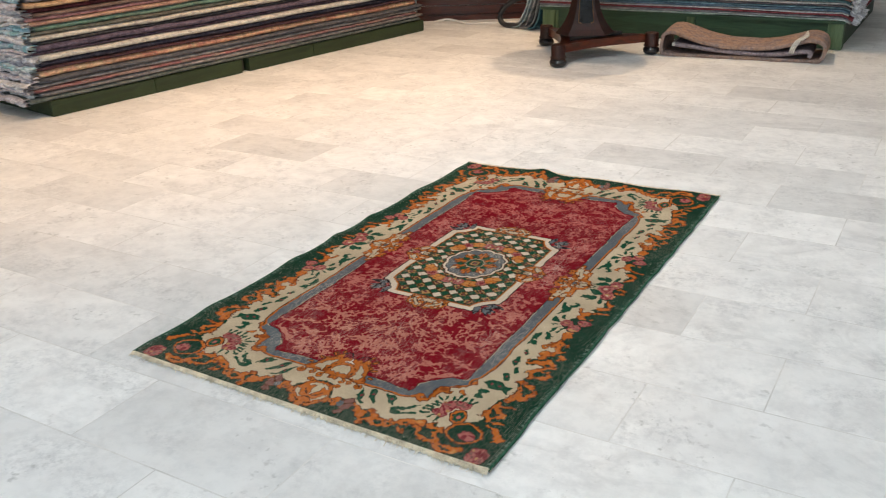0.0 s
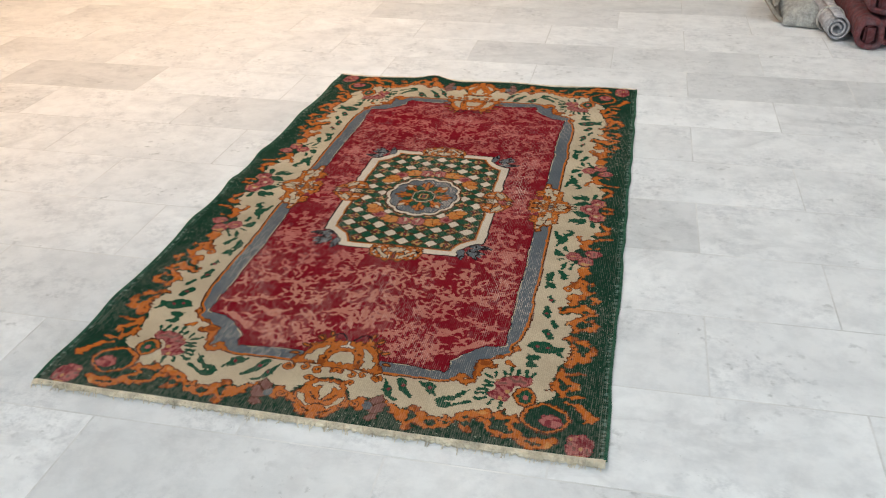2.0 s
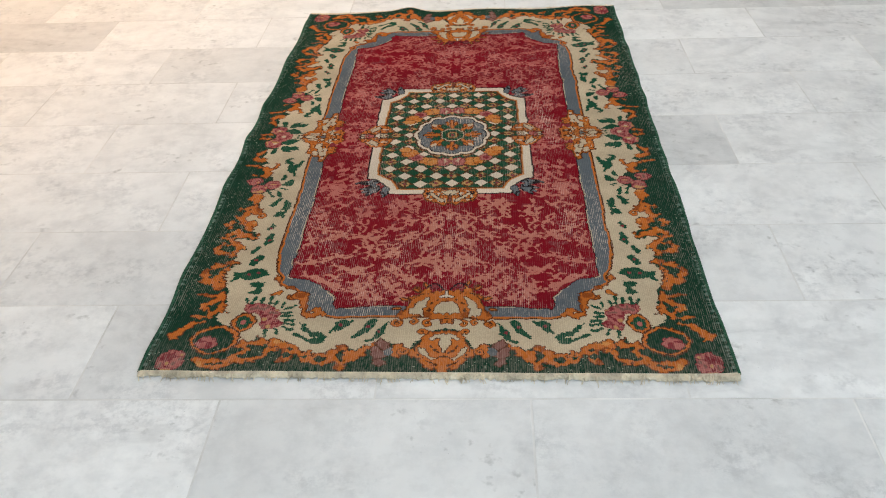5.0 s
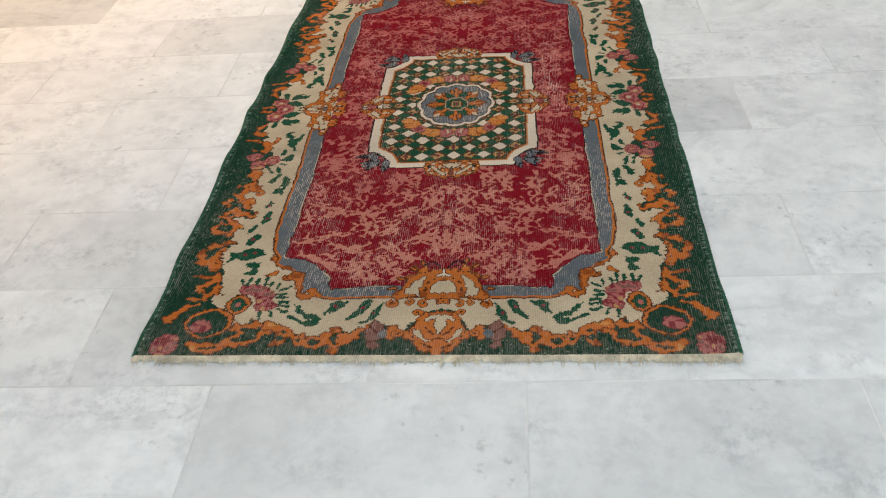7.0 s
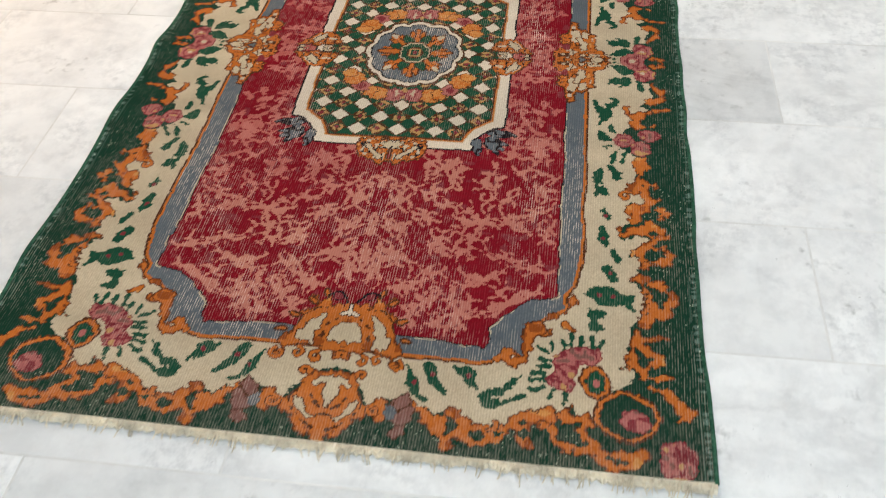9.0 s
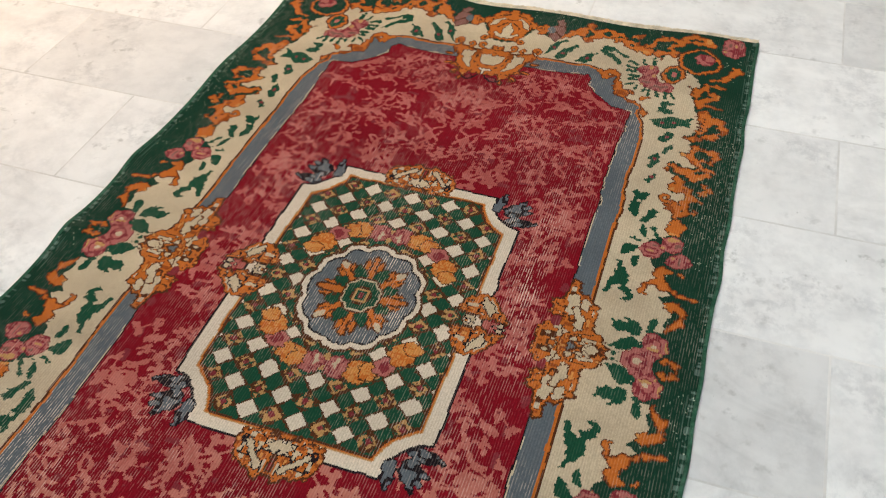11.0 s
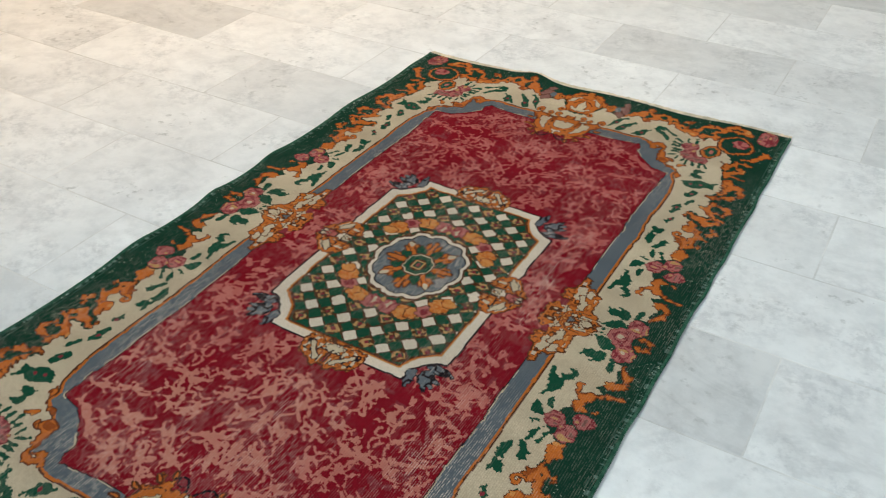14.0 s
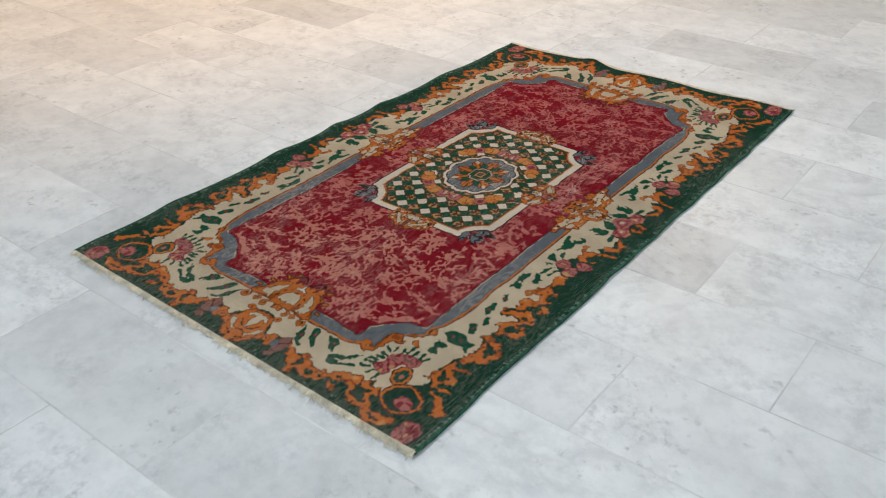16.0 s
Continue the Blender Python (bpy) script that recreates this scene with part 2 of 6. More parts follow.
def glow(name, colour, strength):
    m, t, b = tree_of(name)
    b.inputs["Base Color"].default_value = (0.9, 0.9, 0.9, 1)
    b.inputs["Emission Color"].default_value = (*colour, 1)
    b.inputs["Emission Strength"].default_value = strength
    return m


M["diffuser"] = glow("lamp_diffuser", (1.0, 0.96, 0.9), 5.0)
M["spot_glow"] = glow("warm_lamp_glass", (1.0, 0.75, 0.5), 12.0)
gm, _, gb = tree_of("window_glass")
gb.inputs["Transmission Weight"].default_value, gb.inputs["Roughness"].default_value = 1.0, 0.0
M["glass"] = gm

# ---------- mesh helpers ----------
def mesh_of(bm, name, material, smooth=False):
    me = bpy.data.meshes.new(name)
    bmesh.ops.recalc_face_normals(bm, faces=bm.faces)
    bm.to_mesh(me)
    bm.free()
    me.materials.append(material)
    if smooth:
        for p in me.polygons:
            p.use_smooth = True
    return me


def part(name, bm, material, parent=None, label="", smooth=False):
    ob = new(name, bm if isinstance(bm, bpy.types.Mesh) else mesh_of(bm, name, material, smooth))
    ob.parent = parent
    if label:
        ob["label"] = label
    return ob


def thing(name, x=0.0, y=0.0, z=0.0, rz=0.0):
    ob = new(name)
    ob.matrix_basis = pose(x, y, z, 0, 0, rz)
    ob.empty_display_size = 0.1
    return ob


def box(x0, x1, y0, y1, z0, z1, bevel=0.0, bm=None):
    bm = bm or bmesh.new()
    m = Matrix.Translation(((x0 + x1) / 2, (y0 + y1) / 2, (z0 + z1) / 2)) @ Matrix.Diagonal((x1 - x0, y1 - y0, z1 - z0, 1))
    made = bmesh.ops.create_cube(bm, size=1, matrix=m)
    if bevel:
        edges = {e for v in made["verts"] for e in v.link_edges}
        bmesh.ops.bevel(bm, geom=list(edges), offset=bevel, segments=2, affect="EDGES")
    return bm


def lathe(profile, sides=28, x=0.0, y=0.0):
    """Turned shape from (radius, height) pairs."""
    bm = bmesh.new()
    rings = []
    for r, z in profile:
        rings.append([bm.verts.new((x + r * math.cos(a), y + r * math.sin(a), z)) for a in (2 * math.pi * k / sides for k in range(sides))])
    for lo, hi in zip(rings, rings[1:]):
        for k in range(sides):
            bm.faces.new((lo[k], lo[(k + 1) % sides], hi[(k + 1) % sides], hi[k]))
    bm.faces.new(rings[0][::-1])
    bm.faces.new(rings[-1])
    return bm


def curve_points(pts, per=8, closed=False):
    """Catmull-Rom through points of any dimension."""
    p = np.array(pts, float)
    n = len(p)
    out = []
    for i in range(n if closed else n - 1):
        a, b, c, d = (p[(i + k) % n] if closed else p[min(max(i + k, 0), n - 1)] for k in (-1, 0, 1, 2))
        for t in np.arange(per) / per:
            out.append(0.5 * (2 * b + (c - a) * t + (2 * a - 5 * b + 4 * c - d) * t**2 + (3 * b - a - 3 * c + d) * t**3))
    if not closed:
        out.append(p[-1])
    return np.array(out)


def tube(pts, radius, sides=8, bm=None):
    bm = bm or bmesh.new()
    p = [Vector(q) for q in pts]
    rings = []
    for i, q in enumerate(p):
        d = (p[min(i + 1, len(p) - 1)] - p[max(i - 1, 0)]).normalized()
        s = d.cross(Vector((0.13, 0.21, 0.97))).normalized()
        u = s.cross(d)
        r = float(radius[i]) if hasattr(radius, "__len__") else float(radius)
        rings.append([bm.verts.new(q + r * (math.cos(a) * s + math.sin(a) * u)) for a in (2 * math.pi * k / sides for k in range(sides))])
    for lo, hi in zip(rings, rings[1:]):
        for k in range(sides):
            bm.faces.new((lo[k], lo[(k + 1) % sides], hi[(k + 1) % sides], hi[k]))
    bm.faces.new(rings[0][::-1])
    bm.faces.new(rings[-1])
    return bm


def band(path, thick, y0, y1, steps, wobble=0.0, closed=False, seed=0.0):
    """A sheet of cloth of that thickness: a path in x and z, swept along y with small waves."""
    p = np.array(path, float)
    d = np.gradient(p, axis=0) if not closed else (np.roll(p, -1, 0) - np.roll(p, 1, 0))
    n = np.stack([-d[:, 1], d[:, 0]], 1) / np.maximum(np.linalg.norm(d, axis=1), 1e-9)[:, None]
    outer, inner = p + n * thick / 2, p - n * thick / 2
    ring = np.concatenate([outer, inner[::-1]])
    if closed:
        sets = [outer, inner]
    else:
        sets = [ring]
    bm = bmesh.new()
    rows = []
    for k in range(steps + 1):
        y = y0 + (y1 - y0) * k / steps
        cols = []
        for ring in sets:
            cols.append([bm.verts.new((x + wobble * noise.noise((x * 5 + seed, y * 4, z * 6)), y + wobble * noise.noise((x * 7, seed, z * 9 + 3)), z + wobble * 0.5 * noise.noise((x * 4, y * 5, seed + 9)) * min(1, z * 20))) for x, z in ring])
        rows.append(cols)
    for a, b in zip(rows, rows[1:]):
        for lo, hi in zip(a, b):
            for k in range(len(lo)):
                bm.faces.new((lo[k], lo[(k + 1) % len(lo)], hi[(k + 1) % len(lo)], hi[k]))
    for cols in (rows[0], rows[-1]):
        if closed:
            o, i = cols
            for k in range(len(o)):
                bm.faces.new((o[k], o[(k + 1) % len(o)], i[(k + 1) % len(o)], i[k]))
        else:
            r = cols[0]
            h = len(r) // 2
            for k in range(h - 1):
                bm.faces.new((r[k], r[k + 1], r[2 * h - 2 - k], r[2 * h - 1 - k]))
    return bm

# ---------- the room ----------
def setting(name, bm, material, label, category):
    return tagged(part(name, bm, material), label, category, kind="structure")


R = ROOM
floor = setting("floor", box(R["x0"], R["x1"], R["y0"], R["y1"], -0.12, -0.0007), M["grout"], "white marble tile floor with thin grey joints", "floor")
setting("wall_west", box(R["x0"] - 0.2, R["x0"], R["y0"], R["y1"], 0, R["h"]), M["plaster"], "plain white plastered wall of the shop", "wall")
setting("wall_east", box(R["x1"], R["x1"] + 0.2, R["y0"], R["y1"], 0, R["h"]), M["plaster"], "plain white plastered wall of the shop", "wall")
setting("wall_north", box(R["x0"] - 0.2, R["x1"] + 0.2, R["y1"], R["y1"] + 0.2, 0, R["h"]), M["plaster"], "plain white plastered wall of the shop", "wall")
# shop front with one wide window, unseen and added for the cool daylight
bm = box(R["x0"] - 0.2, -0.9, R["y0"] - 0.2, R["y0"], 0, R["h"])
box(4.1, R["x1"] + 0.2, R["y0"] - 0.2, R["y0"], 0, R["h"], bm=bm)
box(-0.9, 4.1, R["y0"] - 0.2, R["y0"], 0, 0.3, bm=bm)
box(-0.9, 4.1, R["y0"] - 0.2, R["y0"], 2.8, R["h"], bm=bm)
setting("wall_south", bm, M["plaster"], "plain white plastered wall with the assumed shop window", "wall")
win = thing("window_1", 0, R["y0"] - 0.1, 0)
tagged(win, "wide assumed shop window in an aluminium frame", "window", kind="structure")
bm = box(-0.9, 4.1, -0.04, 0.04, 0.3, 0.36)
box(-0.9, 4.1, -0.04, 0.04, 2.74, 2.8, bm=bm)
for fx in (-0.9, 1.57, 4.04):
    box(fx, fx + 0.06, -0.04, 0.04, 0.36, 2.74, bm=bm)
part("window_frame", bm, M["aluminium"], win)
for fx in (-0.84, 1.63):
    pane = part("pane", box(fx, fx + 2.41, -0.004, 0.004, 0.36, 2.74), M["glass"], win)
    pane.visible_shadow = False
setting("ceiling", box(R["x0"] - 0.2, R["x1"] + 0.2, R["y0"] - 0.2, R["y1"] + 0.2, R["h"], R["h"] + 0.15), M["ceiling"], "plain white painted ceiling", "ceiling")

# unseen lamp panels; all but the first are added to brighten the floor
first = None
for px, py in PANELS:
    if first is None:
        first = thing("ceiling_light", px, py, R["h"])
        tagged(first, "unseen square white lamp panel under the ceiling", "ceiling light", "ceiling lights")
        bm = box(-0.30, 0.30, -0.30, -0.26, -0.085, 0.0)
        box(-0.30, 0.30, 0.26, 0.30, -0.085, 0.0, bm=bm)
        box(-0.30, -0.26, -0.26, 0.26, -0.085, 0.0, bm=bm)
        box(0.26, 0.30, -0.26, 0.26, -0.085, 0.0, bm=bm)
        part("frame", bm, M["aluminium"], first)
        part("diffuser", box(-0.26, 0.26, -0.26, 0.26, -0.06, -0.05), M["diffuser"], first)
    else:
        copy_thing(first, pose(px, py, R["h"]))
first = None
for sx, sy, tx, ty in SPOTS:
    turn = math.degrees(math.atan2(ty - sy, tx - sx))
    if first is None:
        first = thing("spotlight", sx, sy, R["h"], turn)
        tagged(first, "small black ceiling spotlight with a warm bulb", "spotlight", "spotlights")
        part("stem", tube([(0, 0, 0), (0, 0, -0.09)], 0.012), M["ebony"], first)
        part("shade", lathe([(0.02, -0.07), (0.055, -0.09), (0.062, -0.15), (0.058, -0.15), (0.05, -0.12)]), M["ebony"], first)
        part("bulb", lathe([(0.01, -0.12), (0.04, -0.125), (0.04, -0.13), (0.01, -0.132)]), M["spot_glow"], first)
    else:
        copy_thing(first, pose(sx, sy, R["h"], 0, 0, turn))

# ---------- the rug in the middle ----------
# One quarter of the design is drawn on a grid of knots and mirrored; x runs from the axis, y from the end.
HX, HY, NXQ, NYQ = 0.59, 1.0, 270, 460
QX, QY = np.meshgrid((np.arange(NXQ) + 0.5) * HX / NXQ, (np.arange(NYQ) + 0.5) * HY / NYQ)
GREEN, CREAM, ORANGE, BROWN, BLUE, RED, PINK, NAVY, ROSE, WINE, WHITE_W, LEAF, TAN, MAUVE, GOLD, PALE, BURNT = range(17)
DYES = [lin(25, 56, 42), lin(190, 173, 146), lin(182, 100, 40), lin(80, 44, 26), lin(90, 97, 102), lin(122, 17, 30), lin(164, 84, 78), lin(30, 24, 28),
        lin(164, 96, 90), lin(122, 44, 50), lin(206, 190, 170), lin(27, 70, 50), lin(176, 134, 84), lin(122, 82, 74), lin(194, 130, 68), lin(174, 98, 90), lin(140, 70, 30)]
THREAD = [0.34, 0.12, 0.35, 0.6, 1.3, 0.8, 0.9, 0.4, 0.5, 0.8, 0.15, 0.5, 0.4, 0.8, 0.4, 0.9, 0.35]  # how much of the warp shows where each dye is worn
Q = np.zeros((NYQ, NXQ), np.int8)


def vnoise(x, y, seed):
    """Smooth value noise on a hashed lattice."""
    xi, yi = np.floor(x).astype(np.int64), np.floor(y).astype(np.int64)
    fx, fy = x - xi, y - yi
    fx, fy = fx * fx * (3 - 2 * fx), fy * fy * (3 - 2 * fy)

    def h(a, b):
        n = (a * 374761393 + b * 668265263 + seed * 974634777) & 0x7FFFFFFF
        n = ((n ^ (n >> 13)) * 1274126177) & 0x7FFFFFFF
        return ((n ^ (n >> 16)) & 0xFFFF) / 65535.0

    return (h(xi, yi) * (1 - fx) + h(xi + 1, yi) * fx) * (1 - fy) + (h(xi, yi + 1) * (1 - fx) + h(xi + 1, yi + 1) * fx) * fy


def grow(m, n=1):
    for k in range(n):
        o = m.copy()
        o[1:] |= m[:-1]
        o[:-1] |= m[1:]
        o[:, 1:] |= m[:, :-1]
        o[:, :-1] |= m[:, 1:]
        if k % 2:
            o[1:, 1:] |= m[:-1, :-1]
            o[:-1, :-1] |= m[1:, 1:]
            o[1:, :-1] |= m[:-1, 1:]
            o[:-1, 1:] |= m[1:, :-1]
        m = o
    return m


def oval(x, y, rx, ry=None, turn=0.0):
    c, s = math.cos(radians(turn)), math.sin(radians(turn))
    dx, dy = QX - x, QY - y
    return ((c * dx + s * dy) / rx) ** 2 + ((c * dy - s * dx) / (ry or rx)) ** 2 < 1


def leaf(x, y, turn, length, width):
    """A pointed leaf from (x, y) towards turn (degrees from +x)."""
    c, s = math.cos(radians(turn)), math.sin(radians(turn))
    dx, dy = QX - x, QY - y
    u, v = (c * dx + s * dy) / length, c * dy - s * dx
    ok = (u > 0) & (u < 1)
    return ok & (np.abs(v) < width * np.sqrt(np.clip(4 * u * (1 - u), 0, 1)) * 0.5 * (1.25 - 0.5 * u) + 0.0005)


def stroke(pts, w0, w1=None, smooth=True):
    p = curve_points(pts, 6) if smooth and len(pts) > 2 else np.array(pts, float)
    w1 = w0 if w1 is None else w1
    out = np.zeros_like(QX, bool)
    n = len(p) - 1
    for i in range(n):
        a, b = p[i], p[i + 1]
        d = b - a
        t = np.clip(((QX - a[0]) * d[0] + (QY - a[1]) * d[1]) / max(d @ d, 1e-12), 0, 1)
        w = w0 + (w1 - w0) * (i + t) / n
        out |= np.hypot(QX - a[0] - t * d[0], QY - a[1] - t * d[1]) < w / 2
    return out


def curl(x, y, r, start, sweep, w0, w1):
    """A scroll that winds in from radius r."""
    pts = [(x + r * (1 - 0.72 * k / 10) * math.cos(radians(start + sweep * k / 10)), y + r * (1 - 0.72 * k / 10) * math.sin(radians(start + sweep * k / 10))) for k in range(11)]
    return stroke(pts, w0, w1)


def area(pts):
    out = np.zeros_like(QX, bool)
    p = list(pts)
    for (x0, y0), (x1, y1) in zip(p, p[1:] + p[:1]):
        if y0 != y1:
            out ^= ((QY < y0) != (QY < y1)) & (QX < (x1 - x0) * (QY - y0) / (y1 - y0) + x0)
    return out


def dye(m, colour, line=None):
    Q[m] = colour
    if line is not None:
        Q[m & grow(~m)] = line


def rag(m, seed, f=150.0):
    """The same shape with an edge as uneven as knots make it."""
    n = vnoise(QX * f, QY * f, seed)
    return (m & ~(grow(~m) & (n < 0.36))) | (grow(m) & (n > 0.66))


def outlined(m, colour, line, seed=0):
    """A ragged shape with a dark line round it."""
    if seed:
        m = rag(m, seed)
    Q[grow(m)] = line
    Q[m] = colour
    if line == BROWN and colour == ORANGE:
        Q[m & grow(~m) & (vnoise(QX * 70, QY * 70, 29) > 0.25)] = BROWN


# -- border: the cream band and the orange scrolls that edge it
def spiky(m, seed):
    """The same shape with points and bites along its edge."""
    bite = vnoise(QX * 62, QY * 62, seed)
    return rag(m & ~(grow(~m, 2) & (bite < 0.42)) & ~(grow(~m, 4) & (bite < 0.16)) | (grow(m, 2) & (bite > 0.80)), seed + 1)


def scroll(m, open_work=True):
    """Orange scrollwork: ribbons with a brown line round them, open where they are broad."""
    core = m & ~grow(~m, 6) & (vnoise(QX * 22, QY * 22, 34) > 0.30)
    m = spiky(m, 22)
    Q[grow(m) & (Q != LEAF)] = BROWN
    Q[m] = ORANGE
    tone = vnoise(QX * 44, QY * 44, 33)
    Q[m & grow(~m) & (tone > 0.4)] = BURNT
    Q[m & (tone > 0.82)] = BURNT
    Q[m & (tone < 0.12)] = GOLD
    if open_work:
        hole = spiky(core, 37)
        Q[grow(hole)] = BROWN
        Q[hole] = GREEN


def leafy(m):
    dye(rag(m, 57, 160), LEAF)


def creamy(m):
    outlined(rag(m, 43, 120), CREAM, BROWN)


def mauve(m):
    outlined(m, MAUVE, BROWN, 50)
    Q[m & (np.abs(vnoise(QX * 60, QY * 60, 31) - 0.5) < 0.05)] = BROWN


def petals(m, seed):
    """Rose petals: uneven pink with wine-coloured lines and lighter patches."""
    m = rag(m, seed, 140)
    outlined(m, ROSE, WINE)
    n = vnoise(QX * 85, QY * 85, seed)
    Q[m & (np.abs(n - 0.5) < 0.09)] = WINE
    Q[m & (n < 0.27)] = TAN
    Q[m & (n > 0.82)] = MAUVE


def bloom(x, y, r, seed, squash=1.1):
    """A round rose with a pale heart."""
    m = oval(x, y, r * 0.86, r * squash * 0.86)
    for k in range(6):
        m |= oval(x + 0.60 * r * math.cos(k * 1.047 + seed), y + 0.60 * r * squash * math.sin(k * 1.047 + seed), 0.42 * r)
    m = rag(m, seed, 140)
    outlined(m, ROSE, WINE)
    d = np.hypot(QX - x, (QY - y) / squash)
    n = vnoise(QX * 115, QY * 115, seed)
    Q[m & (np.abs(d - 0.55 * r + 0.004 * (n - 0.5)) < 0.0016) & (n > 0.3)] = WINE
    Q[m & (n > 0.74)] = WINE
    Q[m & (n < 0.24)] = TAN
    Q[rag(oval(x, y, 0.24 * r), seed + 1)] = CREAM


def ring(x, y, rx, ry, w, inside):
    outlined(oval(x, y, rx, ry), ORANGE, BROWN, 51)
    outlined(oval(x, y, rx - w, ry - w), inside, BROWN, 52)


CREAM_OUT = [(0, 0.2), (0, 0.132), (0.008, 0.131), (0.031, 0.126), (0.049, 0.101), (0.069, 0.068), (0.079, 0.081), (0.102, 0.088), (0.127, 0.101), (0.137, 0.09), (0.146, 0.077), (0.161, 0.085), (0.167, 0.072), (0.18, 0.069), (0.199, 0.076), (0.198, 0.083), (0.212, 0.073), (0.222, 0.056), (0.247, 0.054), (0.266, 0.061), (0.273, 0.046), (0.278, 0.062), (0.287, 0.072), (0.292, 0.082), (0.308, 0.086), (0.334, 0.093), (0.361, 0.094), (0.382, 0.106), (0.385, 0.09), (0.408, 0.091), (0.406, 0.082), (0.419, 0.079), (0.427, 0.102), (0.445, 0.14), (0.448, 0.138), (0.464, 0.149), (0.474, 0.157), (0.479, 0.172), (0.479, 0.189), (0.455, 0.184)]
CREAM_OUT += [(0.467, 0.195), (0.474, 0.205), (0.47, 0.224), (0.477, 0.24), (0.477, 0.261), (0.481, 0.272), (0.492, 0.286), (0.494, 0.294), (0.505, 0.309), (0.501, 0.336), (0.491, 0.346), (0.487, 0.359), (0.471, 0.366), (0.487, 0.376), (0.496, 0.38), (0.487, 0.391), (0.501, 0.406), (0.488, 0.421), (0.472, 0.422), (0.474, 0.427), (0.491, 0.434), (0.492, 0.443), (0.499, 0.454), (0.51, 0.46), (0.506, 0.47), (0.488, 0.473), (0.477, 0.464), (0.463, 0.46), (0.456, 0.472), (0.461, 0.477), (0.456, 0.485), (0.454, 0.492), (0.463, 0.493), (0.474, 0.504), (0.478, 0.518), (0.474, 0.53), (0.465, 0.532), (0.471, 0.543), (0.48, 0.557), (0.489, 0.545)]
CREAM_OUT += [(0.501, 0.557), (0.503, 0.573), (0.497, 0.589), (0.48, 0.585), (0.467, 0.594), (0.473, 0.603), (0.469, 0.611), (0.484, 0.607), (0.485, 0.618), (0.479, 0.626), (0.489, 0.639), (0.485, 0.662), (0.489, 0.68), (0.487, 0.685), (0.456, 0.707), (0.464, 0.744), (0.477, 0.777), (0.515, 0.836), (0.498, 0.845), (0.524, 0.874), (0.517, 0.908), (0.517, 0.927), (0.494, 0.931), (0.466, 0.988), (0.466, 1), (0.3, 1), (0.3, 0.26), (0.2, 0.2)]
band_in = rag(area(CREAM_OUT), 3)
dye(band_in, CREAM)
# running scrolls of the border
scroll(area([(0.489, 0.68), (0.485, 0.662), (0.489, 0.639), (0.479, 0.626), (0.485, 0.618), (0.484, 0.607), (0.475, 0.609), (0.469, 0.611), (0.473, 0.603), (0.467, 0.594), (0.48, 0.585), (0.497, 0.589), (0.503, 0.573), (0.501, 0.557), (0.489, 0.545), (0.48, 0.557), (0.471, 0.543), (0.465, 0.532), (0.474, 0.53), (0.478, 0.518), (0.474, 0.504), (0.463, 0.493), (0.454, 0.492), (0.456, 0.485), (0.507, 0.51), (0.5, 0.522), (0.517, 0.532), (0.526, 0.525), (0.535, 0.521), (0.546, 0.527), (0.552, 0.538), (0.545, 0.545), (0.538, 0.555), (0.53, 0.549), (0.517, 0.54), (0.515, 0.547), (0.523, 0.559), (0.538, 0.566), (0.535, 0.584), (0.524, 0.572), (0.518, 0.585), (0.53, 0.595), (0.532, 0.606), (0.525, 0.614), (0.519, 0.602), (0.513, 0.613), (0.5, 0.623), (0.502, 0.634), (0.514, 0.653), (0.508, 0.664), (0.507, 0.681)]))
scroll(area([(0.456, 0.485), (0.461, 0.477), (0.456, 0.472), (0.463, 0.463), (0.477, 0.464), (0.488, 0.473), (0.506, 0.47), (0.51, 0.46), (0.499, 0.454), (0.492, 0.443), (0.491, 0.434), (0.474, 0.427), (0.472, 0.422), (0.488, 0.421), (0.495, 0.41), (0.496, 0.399), (0.547, 0.404), (0.553, 0.43), (0.541, 0.441), (0.553, 0.455), (0.549, 0.464), (0.535, 0.458), (0.52, 0.446), (0.513, 0.448), (0.52, 0.456), (0.535, 0.463), (0.544, 0.468), (0.55, 0.479), (0.537, 0.478), (0.54, 0.493), (0.532, 0.497), (0.522, 0.501), (0.507, 0.51)]))
scroll(area([(0.501, 0.406), (0.487, 0.391), (0.496, 0.38), (0.487, 0.376), (0.471, 0.366), (0.487, 0.359), (0.491, 0.346), (0.501, 0.336), (0.505, 0.309), (0.494, 0.294), (0.492, 0.286), (0.481, 0.272), (0.502, 0.263), (0.519, 0.284), (0.536, 0.288), (0.549, 0.297), (0.545, 0.305), (0.554, 0.322), (0.555, 0.338), (0.538, 0.351), (0.535, 0.376), (0.513, 0.368), (0.5, 0.378), (0.509, 0.399), (0.518, 0.406)]))
scroll(area([(0.481, 0.272), (0.477, 0.261), (0.477, 0.24), (0.47, 0.224), (0.474, 0.205), (0.467, 0.195), (0.455, 0.184), (0.479, 0.189), (0.479, 0.172), (0.486, 0.163), (0.498, 0.162), (0.522, 0.163), (0.538, 0.169), (0.542, 0.179), (0.527, 0.182), (0.505, 0.175), (0.503, 0.184), (0.516, 0.198), (0.532, 0.202), (0.548, 0.206), (0.549, 0.213), (0.527, 0.213), (0.513, 0.219), (0.505, 0.231), (0.493, 0.237), (0.518, 0.245), (0.543, 0.25), (0.535, 0.252), (0.51, 0.252), (0.498, 0.255), (0.502, 0.263)]))
scroll(area([(0.498, 0.153), (0.522, 0.156), (0.54, 0.14), (0.558, 0.128), (0.563, 0.109), (0.556, 0.095), (0.541, 0.089), (0.534, 0.097), (0.542, 0.106), (0.537, 0.119), (0.528, 0.131), (0.513, 0.143)]))
